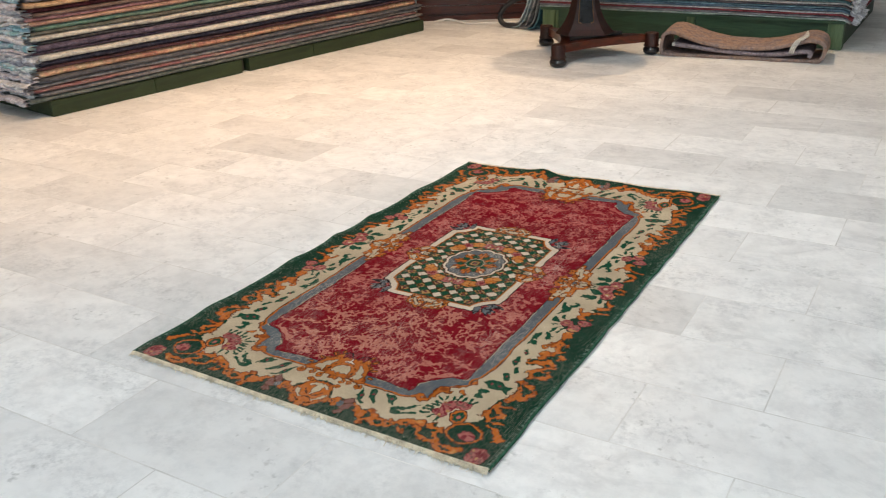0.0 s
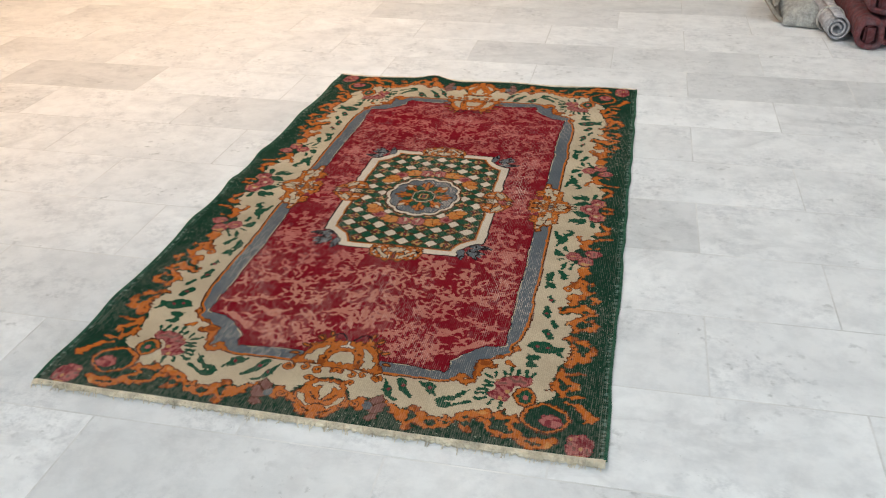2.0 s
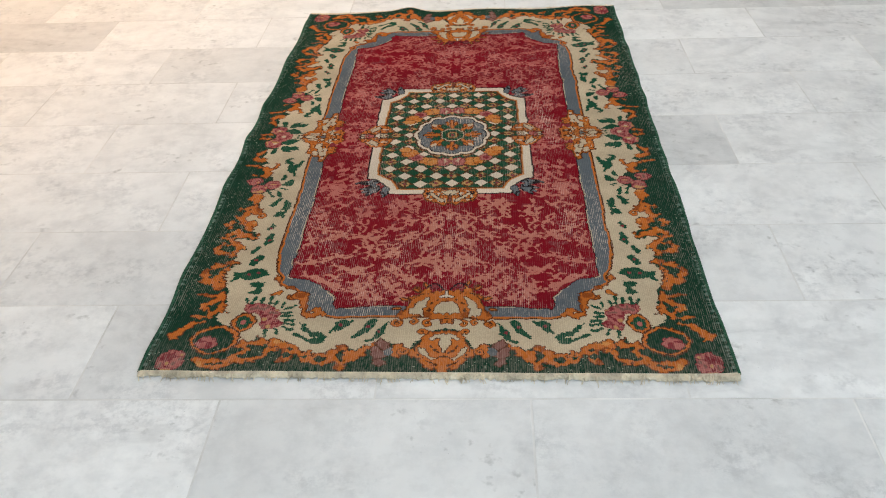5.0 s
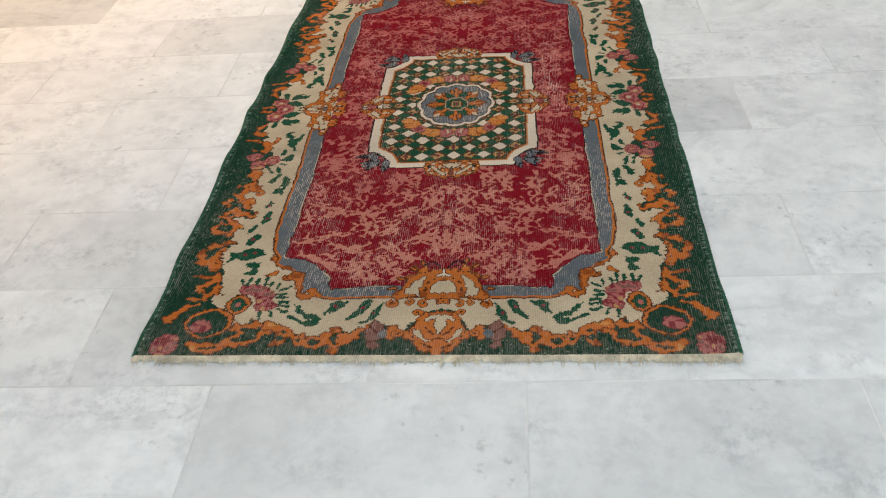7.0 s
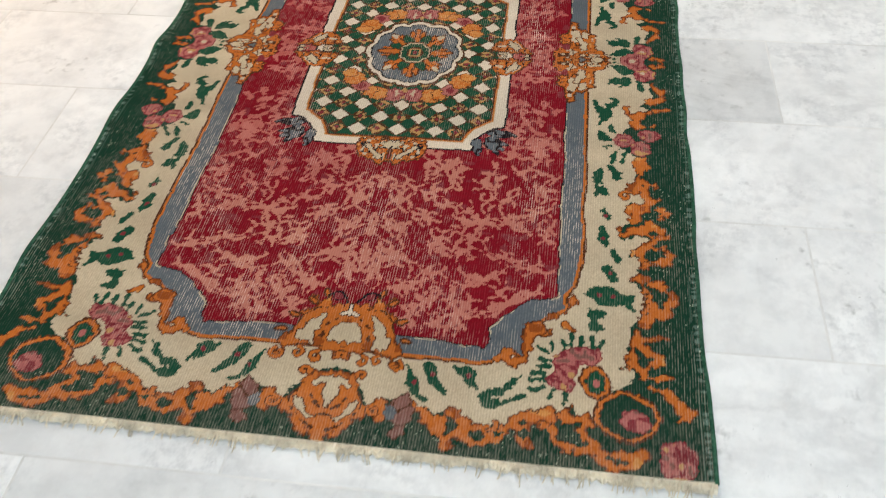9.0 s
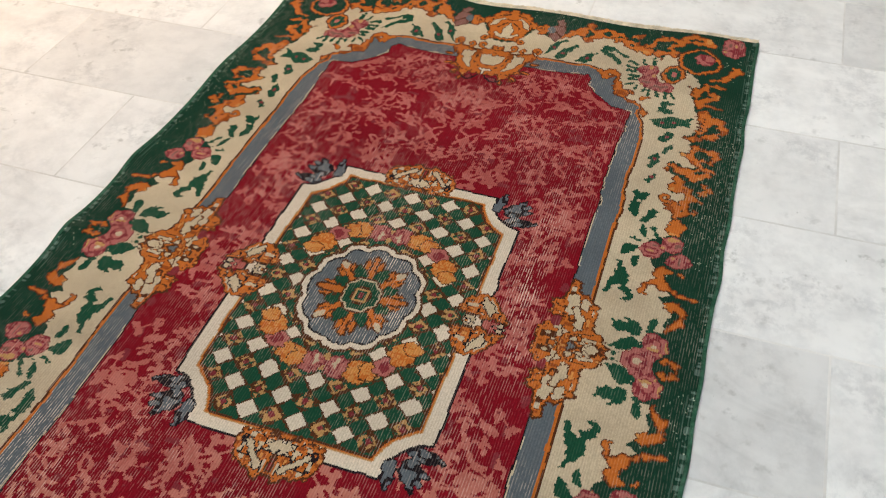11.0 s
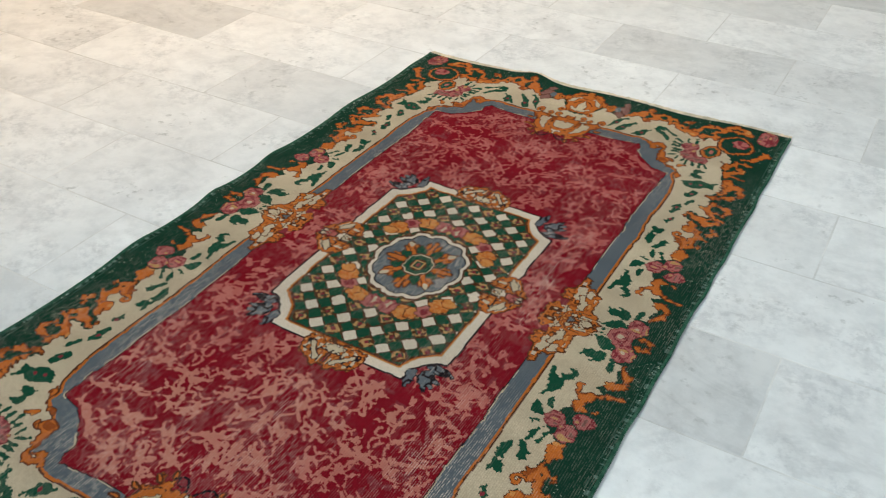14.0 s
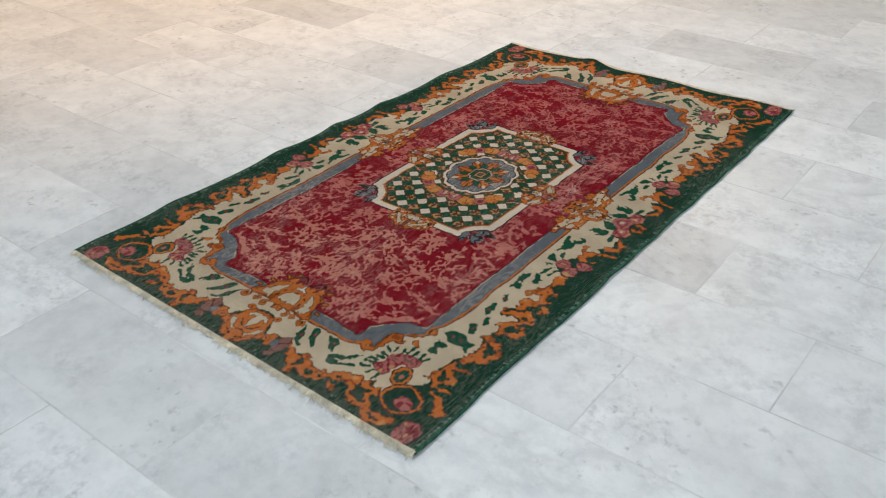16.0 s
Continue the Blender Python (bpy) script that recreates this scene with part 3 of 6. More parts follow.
scroll(area([(0.311, 0.091), (0.334, 0.093), (0.361, 0.094), (0.382, 0.106), (0.385, 0.09), (0.408, 0.091), (0.406, 0.082), (0.419, 0.079), (0.408, 0.069), (0.404, 0.06), (0.423, 0.045), (0.438, 0.039), (0.464, 0.038), (0.494, 0.041), (0.489, 0.025), (0.471, 0.01), (0.438, 0.006), (0.42, 0.018), (0.409, 0.027), (0.39, 0.025), (0.373, 0.031), (0.356, 0.038), (0.347, 0.058), (0.331, 0.069), (0.312, 0.067)]))
scroll(area([(0.137, 0.09), (0.146, 0.077), (0.161, 0.085), (0.167, 0.072), (0.18, 0.069), (0.199, 0.076), (0.198, 0.083), (0.212, 0.073), (0.222, 0.056), (0.247, 0.054), (0.266, 0.061), (0.273, 0.046), (0.278, 0.062), (0.287, 0.072), (0.292, 0.082), (0.308, 0.086), (0.354, 0.098), (0.355, 0.076), (0.325, 0.072), (0.32, 0.058), (0.327, 0.041), (0.324, 0.03), (0.312, 0.031), (0.297, 0.042), (0.29, 0.055), (0.276, 0.035), (0.265, 0.025), (0.246, 0.021), (0.226, 0.023), (0.209, 0.03), (0.204, 0.009), (0.193, 0.008), (0.182, 0.024), (0.168, 0.04), (0.159, 0.048), (0.149, 0.047)]))
scroll(area([(0.067, 0.067), (0.079, 0.081), (0.094, 0.087), (0.104, 0.088), (0.098, 0.064), (0.097, 0.05), (0.086, 0.044), (0.075, 0.057)]))
scroll(area([(0.521, 0.927), (0.529, 0.913), (0.546, 0.904), (0.553, 0.884), (0.549, 0.866), (0.54, 0.854), (0.525, 0.851), (0.507, 0.849), (0.503, 0.852), (0.515, 0.863), (0.507, 0.867), (0.52, 0.874), (0.528, 0.878), (0.527, 0.895), (0.523, 0.909)]))
scroll(area([(0.465, 0.842), (0.471, 0.848), (0.488, 0.849), (0.488, 0.841), (0.477, 0.836), (0.479, 0.826), (0.489, 0.821), (0.502, 0.825), (0.515, 0.832), (0.531, 0.838), (0.552, 0.839), (0.564, 0.837), (0.548, 0.83), (0.531, 0.828), (0.518, 0.817), (0.506, 0.809), (0.501, 0.797), (0.505, 0.783), (0.513, 0.78), (0.524, 0.785), (0.534, 0.789), (0.533, 0.776), (0.517, 0.771), (0.505, 0.767), (0.493, 0.763), (0.487, 0.769), (0.479, 0.777), (0.477, 0.787), (0.483, 0.797), (0.493, 0.805), (0.485, 0.81), (0.473, 0.813), (0.467, 0.825)]))
scroll(area([(0.519, 0.991), (0.528, 0.996), (0.539, 0.993), (0.552, 0.999), (0.559, 0.982), (0.546, 0.983), (0.54, 0.993), (0.532, 0.984), (0.524, 0.984)]))
# green openings in the scrolls
dye(area([(0.376, 0.053), (0.383, 0.064), (0.393, 0.061), (0.395, 0.048), (0.388, 0.041), (0.378, 0.044)]), GREEN)
dye(area([(0.336, 0.056), (0.343, 0.064), (0.351, 0.052), (0.346, 0.038), (0.337, 0.044)]), GREEN)
dye(area([(0.408, 0.073), (0.423, 0.067), (0.438, 0.047), (0.427, 0.046), (0.412, 0.055)]), GREEN)
dye(area([(0.499, 0.172), (0.507, 0.185), (0.523, 0.191), (0.529, 0.185), (0.515, 0.176)]), GREEN)
dye(area([(0.297, 0.051), (0.31, 0.061), (0.32, 0.052), (0.311, 0.039), (0.301, 0.043)]), GREEN)
dye(area([(0.263, 0.051), (0.279, 0.047), (0.268, 0.039)]), GREEN)
dye(area([(0.5, 0.522), (0.519, 0.542), (0.537, 0.536), (0.522, 0.527)]), GREEN)
dye(area([(0.515, 0.451), (0.535, 0.467), (0.549, 0.466), (0.535, 0.455)]), GREEN)
# hatched curl where the side scroll turns
for k in range(5):
    Q[rag(stroke([(0.484 + 0.004 * k, 0.29 + 0.012 * k), (0.505, 0.296 + 0.011 * k)], 0.003), 31) & (Q != GREEN)] = BROWN
s = curl(0.470, 0.575, 0.013, 60, 330, 0.007, 0.005)
Q[grow(s)] = BROWN
Q[s] = ORANGE
# leaves along the side
leafy(area([(0.4, 0.857), (0.408, 0.856), (0.417, 0.841), (0.427, 0.835), (0.435, 0.843), (0.444, 0.837), (0.444, 0.81), (0.438, 0.8), (0.427, 0.789), (0.419, 0.773), (0.414, 0.775), (0.415, 0.808), (0.408, 0.827), (0.402, 0.84)]))
leafy(area([(0.431, 0.836), (0.429, 0.846), (0.442, 0.854), (0.444, 0.861), (0.431, 0.863), (0.432, 0.871), (0.444, 0.874), (0.454, 0.862), (0.454, 0.845), (0.444, 0.834)]))
leafy(area([(0.436, 0.777), (0.442, 0.781), (0.452, 0.762), (0.452, 0.75), (0.446, 0.749), (0.436, 0.764)]))
leafy(area([(0.412, 0.759), (0.423, 0.757), (0.438, 0.739), (0.442, 0.724), (0.424, 0.722), (0.413, 0.734)]))
leafy(area([(0.42, 0.711), (0.442, 0.713), (0.446, 0.707), (0.432, 0.703), (0.421, 0.702)]))
leafy(area([(0.454, 0.702), (0.448, 0.682), (0.442, 0.663), (0.436, 0.663), (0.436, 0.678), (0.444, 0.696)]))
leafy(area([(0.47, 0.699), (0.473, 0.687), (0.463, 0.671), (0.456, 0.662), (0.454, 0.67), (0.462, 0.683), (0.464, 0.695)]))
leafy(area([(0.424, 0.659), (0.44, 0.657), (0.456, 0.639), (0.458, 0.622), (0.448, 0.615), (0.438, 0.623), (0.436, 0.64)]))
leafy(area([(0.405, 0.637), (0.42, 0.65), (0.425, 0.621), (0.424, 0.604), (0.413, 0.6), (0.402, 0.608)]))
leafy(area([(0.408, 0.597), (0.425, 0.599), (0.436, 0.594), (0.439, 0.572), (0.429, 0.569), (0.421, 0.576), (0.414, 0.562), (0.408, 0.569)]))
leafy(area([(0.422, 0.533), (0.429, 0.539), (0.439, 0.527), (0.443, 0.511), (0.437, 0.506), (0.432, 0.513), (0.424, 0.517)]))
leafy(area([(0.419, 0.491), (0.426, 0.494), (0.43, 0.482), (0.439, 0.47), (0.439, 0.453), (0.434, 0.435), (0.427, 0.442), (0.418, 0.456), (0.417, 0.476)]))
leafy(area([(0.441, 0.438), (0.45, 0.439), (0.454, 0.425), (0.463, 0.412), (0.461, 0.402), (0.452, 0.406), (0.445, 0.419)]))
leafy(area([(0.425, 0.387), (0.421, 0.396), (0.434, 0.403), (0.445, 0.395), (0.454, 0.379), (0.452, 0.361), (0.439, 0.357), (0.434, 0.371), (0.428, 0.376)]))
leafy(area([(0.398, 0.33), (0.406, 0.342), (0.421, 0.347), (0.439, 0.349), (0.452, 0.342), (0.46, 0.334), (0.482, 0.334), (0.484, 0.325), (0.473, 0.316), (0.484, 0.301), (0.477, 0.298), (0.463, 0.31), (0.443, 0.305), (0.422, 0.311), (0.407, 0.32)]))
leafy(area([(0.403, 0.298), (0.416, 0.299), (0.435, 0.293), (0.433, 0.282), (0.422, 0.278), (0.423, 0.263), (0.435, 0.261), (0.435, 0.254), (0.406, 0.25), (0.406, 0.269)]))
leafy(area([(0.435, 0.981), (0.454, 0.986), (0.47, 0.977), (0.486, 0.972), (0.482, 0.954), (0.466, 0.949), (0.45, 0.958), (0.439, 0.971)]))
leafy(area([(0.429, 0.933), (0.441, 0.941), (0.458, 0.939), (0.476, 0.943), (0.486, 0.931), (0.473, 0.923), (0.457, 0.918), (0.431, 0.916)]))
leafy(area([(0.449, 0.908), (0.465, 0.926), (0.486, 0.931), (0.483, 0.921), (0.469, 0.91)]))
leafy(area([(0.49, 0.931), (0.502, 0.932), (0.509, 0.9), (0.505, 0.89), (0.495, 0.899), (0.491, 0.918)]))
leafy(area([(0.427, 0.992), (0.433, 0.995), (0.448, 0.998), (0.454, 0.99)]))
# leaves along the end
leafy(area([(0.111, 0.158), (0.122, 0.144), (0.137, 0.131), (0.143, 0.117), (0.141, 0.105), (0.16, 0.095), (0.156, 0.09), (0.134, 0.099), (0.12, 0.119), (0.121, 0.137)]))
leafy(area([(0.136, 0.161), (0.149, 0.164), (0.163, 0.154), (0.17, 0.135), (0.192, 0.103), (0.184, 0.1), (0.155, 0.123), (0.144, 0.142)]))
leafy(area([(0.183, 0.164), (0.201, 0.161), (0.218, 0.16), (0.228, 0.146), (0.228, 0.129), (0.236, 0.118), (0.227, 0.122), (0.214, 0.127), (0.199, 0.145)]))
leafy(area([(0.237, 0.108), (0.252, 0.122), (0.272, 0.127), (0.287, 0.148), (0.301, 0.152), (0.294, 0.137), (0.273, 0.113), (0.253, 0.106), (0.27, 0.1), (0.275, 0.094), (0.263, 0.086), (0.243, 0.086), (0.238, 0.097)]))
leafy(area([(0.274, 0.103), (0.29, 0.113), (0.308, 0.12), (0.308, 0.113), (0.292, 0.106), (0.277, 0.097)]))
leafy(area([(0.312, 0.122), (0.317, 0.134), (0.333, 0.141), (0.338, 0.137), (0.322, 0.125)]))
dye(oval(0.423, 0.330, 0.0045, 0.005), WINE)
dye(oval(0.445, 0.326, 0.0045, 0.005), WINE)
dye(oval(0.441, 0.380, 0.0045, 0.005), WINE)
dye(oval(0.132, 0.123, 0.0045, 0.005), WINE)
dye(oval(0.214, 0.145, 0.0045, 0.005), WINE)
dye(oval(0.157, 0.141, 0.0045, 0.005), WINE)
dye(oval(0.433, 0.518, 0.0045, 0.005), WINE)
dye(oval(0.428, 0.462, 0.0045, 0.005), WINE)
# spikes and petals of the corner flower
dye(rag(stroke([(0.321, 0.211), (0.339, 0.200)], 0.0085, 0.008), 58), LEAF)
dye(rag(stroke([(0.344, 0.225), (0.346, 0.208)], 0.0085, 0.008), 58), LEAF)
dye(rag(stroke([(0.360, 0.227), (0.365, 0.210)], 0.0085, 0.008), 58), LEAF)
dye(rag(stroke([(0.375, 0.237), (0.377, 0.214)], 0.0085, 0.008), 58), LEAF)
dye(rag(stroke([(0.394, 0.237), (0.391, 0.216)], 0.0085, 0.008), 58), LEAF)
dye(rag(stroke([(0.411, 0.242), (0.411, 0.220)], 0.0085, 0.008), 58), LEAF)
dye(rag(stroke([(0.431, 0.235), (0.421, 0.219)], 0.0085, 0.008), 58), LEAF)
dye(rag(stroke([(0.323, 0.188), (0.343, 0.188)], 0.0085, 0.008), 58), LEAF)
dye(rag(stroke([(0.321, 0.176), (0.340, 0.176)], 0.0085, 0.008), 58), LEAF)
dye(rag(stroke([(0.316, 0.159), (0.334, 0.161)], 0.0085, 0.008), 58), LEAF)
dye(rag(stroke([(0.313, 0.146), (0.337, 0.150)], 0.0085, 0.008), 58), LEAF)
dye(rag(stroke([(0.312, 0.130), (0.324, 0.133)], 0.0085, 0.008), 58), LEAF)
dye(rag(stroke([(0.342, 0.119), (0.348, 0.131)], 0.0085, 0.008), 58), LEAF)
dye(rag(stroke([(0.366, 0.111), (0.368, 0.134)], 0.0085, 0.008), 58), LEAF)
petals(area([(0.349, 0.196), (0.365, 0.208), (0.382, 0.212), (0.402, 0.217), (0.423, 0.214), (0.427, 0.195), (0.415, 0.186), (0.402, 0.187), (0.382, 0.176), (0.381, 0.161), (0.383, 0.147), (0.374, 0.134), (0.356, 0.135), (0.341, 0.142), (0.339, 0.156), (0.35, 0.165), (0.348, 0.181)]), 51)
ring(0.418, 0.153, 0.025, 0.031, 0.010, LEAF)
dye(oval(0.418, 0.153, 0.006, 0.008), ROSE)
ring(0.466, 0.096, 0.049, 0.044, 0.009, GREEN)
petals(oval(0.478, 0.088, 0.021, 0.018), 54)
petals(oval(0.537, 0.032, 0.026, 0.031), 55)
# roses at the middle of the side and between it and the corner
bloom(0.487, 1.0, 0.026, 59)
bloom(0.508, 0.957, 0.024, 60)
petals(oval(0.464, 0.729, 0.019, 0.020), 61)
petals(oval(0.516, 0.747, 0.019, 0.017), 62)
petals(oval(0.497, 0.706, 0.019, 0.021), 63)
# -- mauve patch beside the end cartouche
mauve(area([(0.098, 0.064), (0.109, 0.087), (0.118, 0.095), (0.127, 0.101), (0.139, 0.078), (0.139, 0.055), (0.133, 0.032), (0.123, 0.021), (0.112, 0.025), (0.119, 0.043), (0.105, 0.051)]))
dye(rag(oval(0.106, 0.063, 0.009, 0.013), 50), BLUE)

# -- blue-grey frame band and the red field
FRAME_OUT = [(0, 1.01), (0, 0.176), (0.2, 0.177), (0.217, 0.173), (0.246, 0.178), (0.266, 0.196), (0.28, 0.203), (0.297, 0.189), (0.296, 0.231), (0.297, 0.25), (0.318, 0.26), (0.331, 0.273), (0.362, 0.291), (0.361, 0.318), (0.376, 0.342), (0.381, 0.365), (0.386, 0.40), (0.384, 1.01)]
FIELD = [(0, 1.01), (0, 0.209), (0.142, 0.211), (0.186, 0.207), (0.213, 0.203), (0.233, 0.2), (0.242, 0.217), (0.238, 0.241), (0.256, 0.259), (0.279, 0.284), (0.305, 0.305), (0.352, 0.317), (0.350, 0.362), (0.352, 0.38), (0.346, 0.43), (0.345, 1.01)]
frame_out = area(FRAME_OUT)
outlined(grow(frame_out, 3) & (Q != LEAF), ORANGE, BROWN)
dye(frame_out, BLUE)
field = area(FIELD)
Q[grow(field, 2) & frame_out] = CREAM
Q[grow(field, 2) & frame_out & (vnoise(QX * 45, QY * 45, 35) < 0.38)] = BLUE
dye(grow(field, 1), NAVY)
dye(field, RED)
# orange scrollwork in the notch of the frame
scroll(area([(0.3, 0.257), (0.312, 0.261), (0.332, 0.255), (0.341, 0.236), (0.327, 0.232), (0.31, 0.237), (0.301, 0.242)]), False)
scroll(area([(0.331, 0.269), (0.339, 0.28), (0.358, 0.28), (0.362, 0.291), (0.366, 0.31), (0.38, 0.326), (0.379, 0.298), (0.369, 0.281), (0.372, 0.26), (0.381, 0.248), (0.364, 0.241), (0.341, 0.236), (0.339, 0.245), (0.36, 0.251), (0.361, 0.267), (0.346, 0.274)]), False)
scroll(area([(0.246, 0.178), (0.266, 0.196), (0.27, 0.204), (0.276, 0.208), (0.283, 0.198), (0.28, 0.185), (0.297, 0.189), (0.296, 0.231), (0.297, 0.25), (0.303, 0.259), (0.318, 0.26), (0.336, 0.259), (0.333, 0.24), (0.316, 0.228), (0.31, 0.206), (0.306, 0.18), (0.29, 0.168), (0.272, 0.171), (0.263, 0.18)]), False)

# -- pink foliage over the field
pink = np.zeros_like(field)


def spray(pts):
    """One branching sprig: curved, pointed tines from a small body."""
    global pink
    body = area(pts)
    pink |= rag(body & ~grow(~body, 4), 36)
    c = np.array([sum(p[k] for p in pts) / len(pts) for k in (0, 1)])
    for k, p in enumerate(pts):
        d = np.array(p) - c
        l = float(np.hypot(*d)) + 1e-6
        u, side = d / l, np.array([-d[1], d[0]]) / l * (1, -1)[k % 2]
        pink |= rag(stroke([tuple(c + 0.15 * d), tuple(c + 0.65 * d + 0.005 * side), tuple(np.array(p) + 0.004 * u - 0.002 * side), tuple(np.array(p) + 0.008 * u - 0.007 * side)], 0.0085, 0.003), 36)


rng = random.Random(7)
spray([(0.023, 0.578), (0.041, 0.587), (0.056, 0.575), (0.073, 0.563), (0.066, 0.55), (0.042, 0.562), (0.026, 0.562)])
spray([(0.081, 0.617), (0.095, 0.622), (0.102, 0.609), (0.116, 0.622), (0.121, 0.614), (0.105, 0.597), (0.098, 0.588), (0.084, 0.584), (0.088, 0.601)])
spray([(0.13, 0.631), (0.145, 0.627), (0.152, 0.614), (0.147, 0.593), (0.152, 0.577), (0.14, 0.564), (0.129, 0.56), (0.133, 0.589), (0.126, 0.601)])
spray([(0.087, 0.547), (0.096, 0.571), (0.105, 0.572), (0.108, 0.559), (0.117, 0.555), (0.113, 0.539), (0.097, 0.531), (0.09, 0.535)])
spray([(0.113, 0.523), (0.127, 0.531), (0.138, 0.52), (0.154, 0.516), (0.152, 0.5), (0.131, 0.508), (0.118, 0.511)])
spray([(0.02, 0.537), (0.029, 0.55), (0.047, 0.55), (0.057, 0.534), (0.06, 0.514), (0.052, 0.494), (0.031, 0.494), (0.021, 0.513)])
spray([(0.063, 0.498), (0.079, 0.499), (0.091, 0.487), (0.1, 0.476), (0.116, 0.488), (0.118, 0.469), (0.105, 0.468), (0.089, 0.464), (0.077, 0.475)])
spray([(0, 0.59), (0, 0.578), (0.013, 0.582), (0, 0.565), (0, 0.561), (0, 0.573)])
spray([(0, 0.473), (0, 0.481), (0.01, 0.462), (0.007, 0.432), (0, 0.424), (0, 0.447)])
spray([(0.021, 0.474), (0.035, 0.467), (0.038, 0.448), (0.054, 0.445), (0.06, 0.46), (0.063, 0.449), (0.054, 0.43), (0.039, 0.433), (0.024, 0.448)])
spray([(0.024, 0.407), (0.03, 0.414), (0.044, 0.404), (0.062, 0.408), (0.067, 0.383), (0.087, 0.366), (0.085, 0.355), (0.063, 0.362), (0.037, 0.368), (0.021, 0.382)])
spray([(0.001, 0.392), (0.023, 0.389), (0.041, 0.375), (0.05, 0.361), (0.029, 0.347), (0.021, 0.333), (0.035, 0.313), (0.018, 0.309), (0.009, 0.319), (0.012, 0.346), (0.015, 0.367)])
spray([(0, 0.388), (0.004, 0.395), (0.004, 0.367), (0.001, 0.346), (0, 0.352)])
spray([(0.114, 0.439), (0.128, 0.443), (0.145, 0.451), (0.152, 0.443), (0.145, 0.425), (0.134, 0.417), (0.119, 0.413), (0.115, 0.398), (0.11, 0.413), (0.121, 0.424)])
spray([(0.115, 0.409), (0.134, 0.413), (0.15, 0.399), (0.148, 0.392), (0.128, 0.399)])
spray([(0.1, 0.359), (0.116, 0.356), (0.128, 0.363), (0.141, 0.353), (0.148, 0.34), (0.137, 0.326), (0.118, 0.329), (0.103, 0.335)])
spray([(0.09, 0.325), (0.112, 0.335), (0.108, 0.318), (0.095, 0.311), (0.091, 0.314)])
spray([(0.055, 0.313), (0.069, 0.321), (0.086, 0.321), (0.091, 0.308), (0.089, 0.285), (0.074, 0.294), (0.07, 0.304), (0.057, 0.303)])
spray([(0.104, 0.298), (0.114, 0.289), (0.121, 0.276), (0.133, 0.286), (0.142, 0.306), (0.144, 0.296), (0.136, 0.27), (0.134, 0.26), (0.113, 0.256), (0.105, 0.256), (0.106, 0.275)])
spray([(0.078, 0.249), (0.092, 0.259), (0.109, 0.25), (0.117, 0.231), (0.111, 0.225), (0.093, 0.234), (0.082, 0.236)])
spray([(0.154, 0.485), (0.172, 0.497), (0.19, 0.486), (0.213, 0.49), (0.231, 0.487), (0.249, 0.48), (0.231, 0.472), (0.204, 0.478), (0.19, 0.459), (0.172, 0.451), (0.159, 0.458)])
spray([(0.159, 0.451), (0.181, 0.444), (0.203, 0.46), (0.216, 0.438), (0.212, 0.423), (0.199, 0.444), (0.176, 0.425), (0.159, 0.414)])
spray([(0.163, 0.414), (0.181, 0.418), (0.198, 0.411), (0.202, 0.394), (0.185, 0.397), (0.167, 0.393), (0.161, 0.4)])
spray([(0.176, 0.358), (0.193, 0.351), (0.214, 0.342), (0.231, 0.349), (0.253, 0.36), (0.258, 0.367), (0.244, 0.343), (0.227, 0.332), (0.205, 0.328), (0.188, 0.317), (0.176, 0.33)])
spray([(0.163, 0.29), (0.169, 0.317), (0.176, 0.324), (0.179, 0.291), (0.171, 0.277)])
spray([(0.159, 0.264), (0.179, 0.278), (0.184, 0.294), (0.201, 0.298), (0.213, 0.292), (0.215, 0.272), (0.225, 0.266), (0.212, 0.26), (0.196, 0.265), (0.191, 0.24), (0.187, 0.227), (0.166, 0.221), (0.162, 0.233), (0.179, 0.243), (0.175, 0.258), (0.163, 0.252)])
spray([(0.144, 0.251), (0.152, 0.245), (0.154, 0.226), (0.148, 0.235)])
spray([(0.225, 0.269), (0.238, 0.28), (0.25, 0.286), (0.276, 0.307), (0.302, 0.321), (0.317, 0.331), (0.315, 0.321), (0.293, 0.304), (0.267, 0.297), (0.25, 0.273), (0.233, 0.26)])
spray([(0.243, 0.326), (0.261, 0.333), (0.267, 0.326), (0.255, 0.309), (0.243, 0.306)])
spray([(0.271, 0.381), (0.288, 0.382), (0.297, 0.375), (0.315, 0.4), (0.323, 0.383), (0.339, 0.373), (0.326, 0.366), (0.305, 0.372), (0.296, 0.361), (0.284, 0.371)])
spray([(0.222, 0.408), (0.246, 0.413), (0.264, 0.406), (0.284, 0.389), (0.267, 0.385), (0.246, 0.391), (0.228, 0.394)])
spray([(0.238, 0.506), (0.254, 0.499), (0.276, 0.48), (0.297, 0.469), (0.293, 0.462), (0.271, 0.469), (0.249, 0.483), (0.236, 0.491)])
spray([(0.268, 0.503), (0.291, 0.519), (0.31, 0.527), (0.333, 0.532), (0.322, 0.512), (0.295, 0.504), (0.285, 0.492), (0.267, 0.491)])
spray([(0.226, 0.542), (0.251, 0.546), (0.261, 0.571), (0.266, 0.567), (0.258, 0.534), (0.237, 0.53), (0.225, 0.526)])
spray([(0.299, 0.584), (0.308, 0.576), (0.318, 0.597), (0.324, 0.58), (0.333, 0.572), (0.329, 0.552), (0.315, 0.543), (0.302, 0.555)])
spray([(0.175, 0.585), (0.192, 0.607), (0.206, 0.607), (0.224, 0.578), (0.221, 0.558), (0.205, 0.57), (0.182, 0.561)])
spray([(0.196, 0.545), (0.214, 0.549), (0.214, 0.517), (0.202, 0.509)])
spray([(0.166, 0.505), (0.179, 0.521), (0.182, 0.497), (0.168, 0.493)])
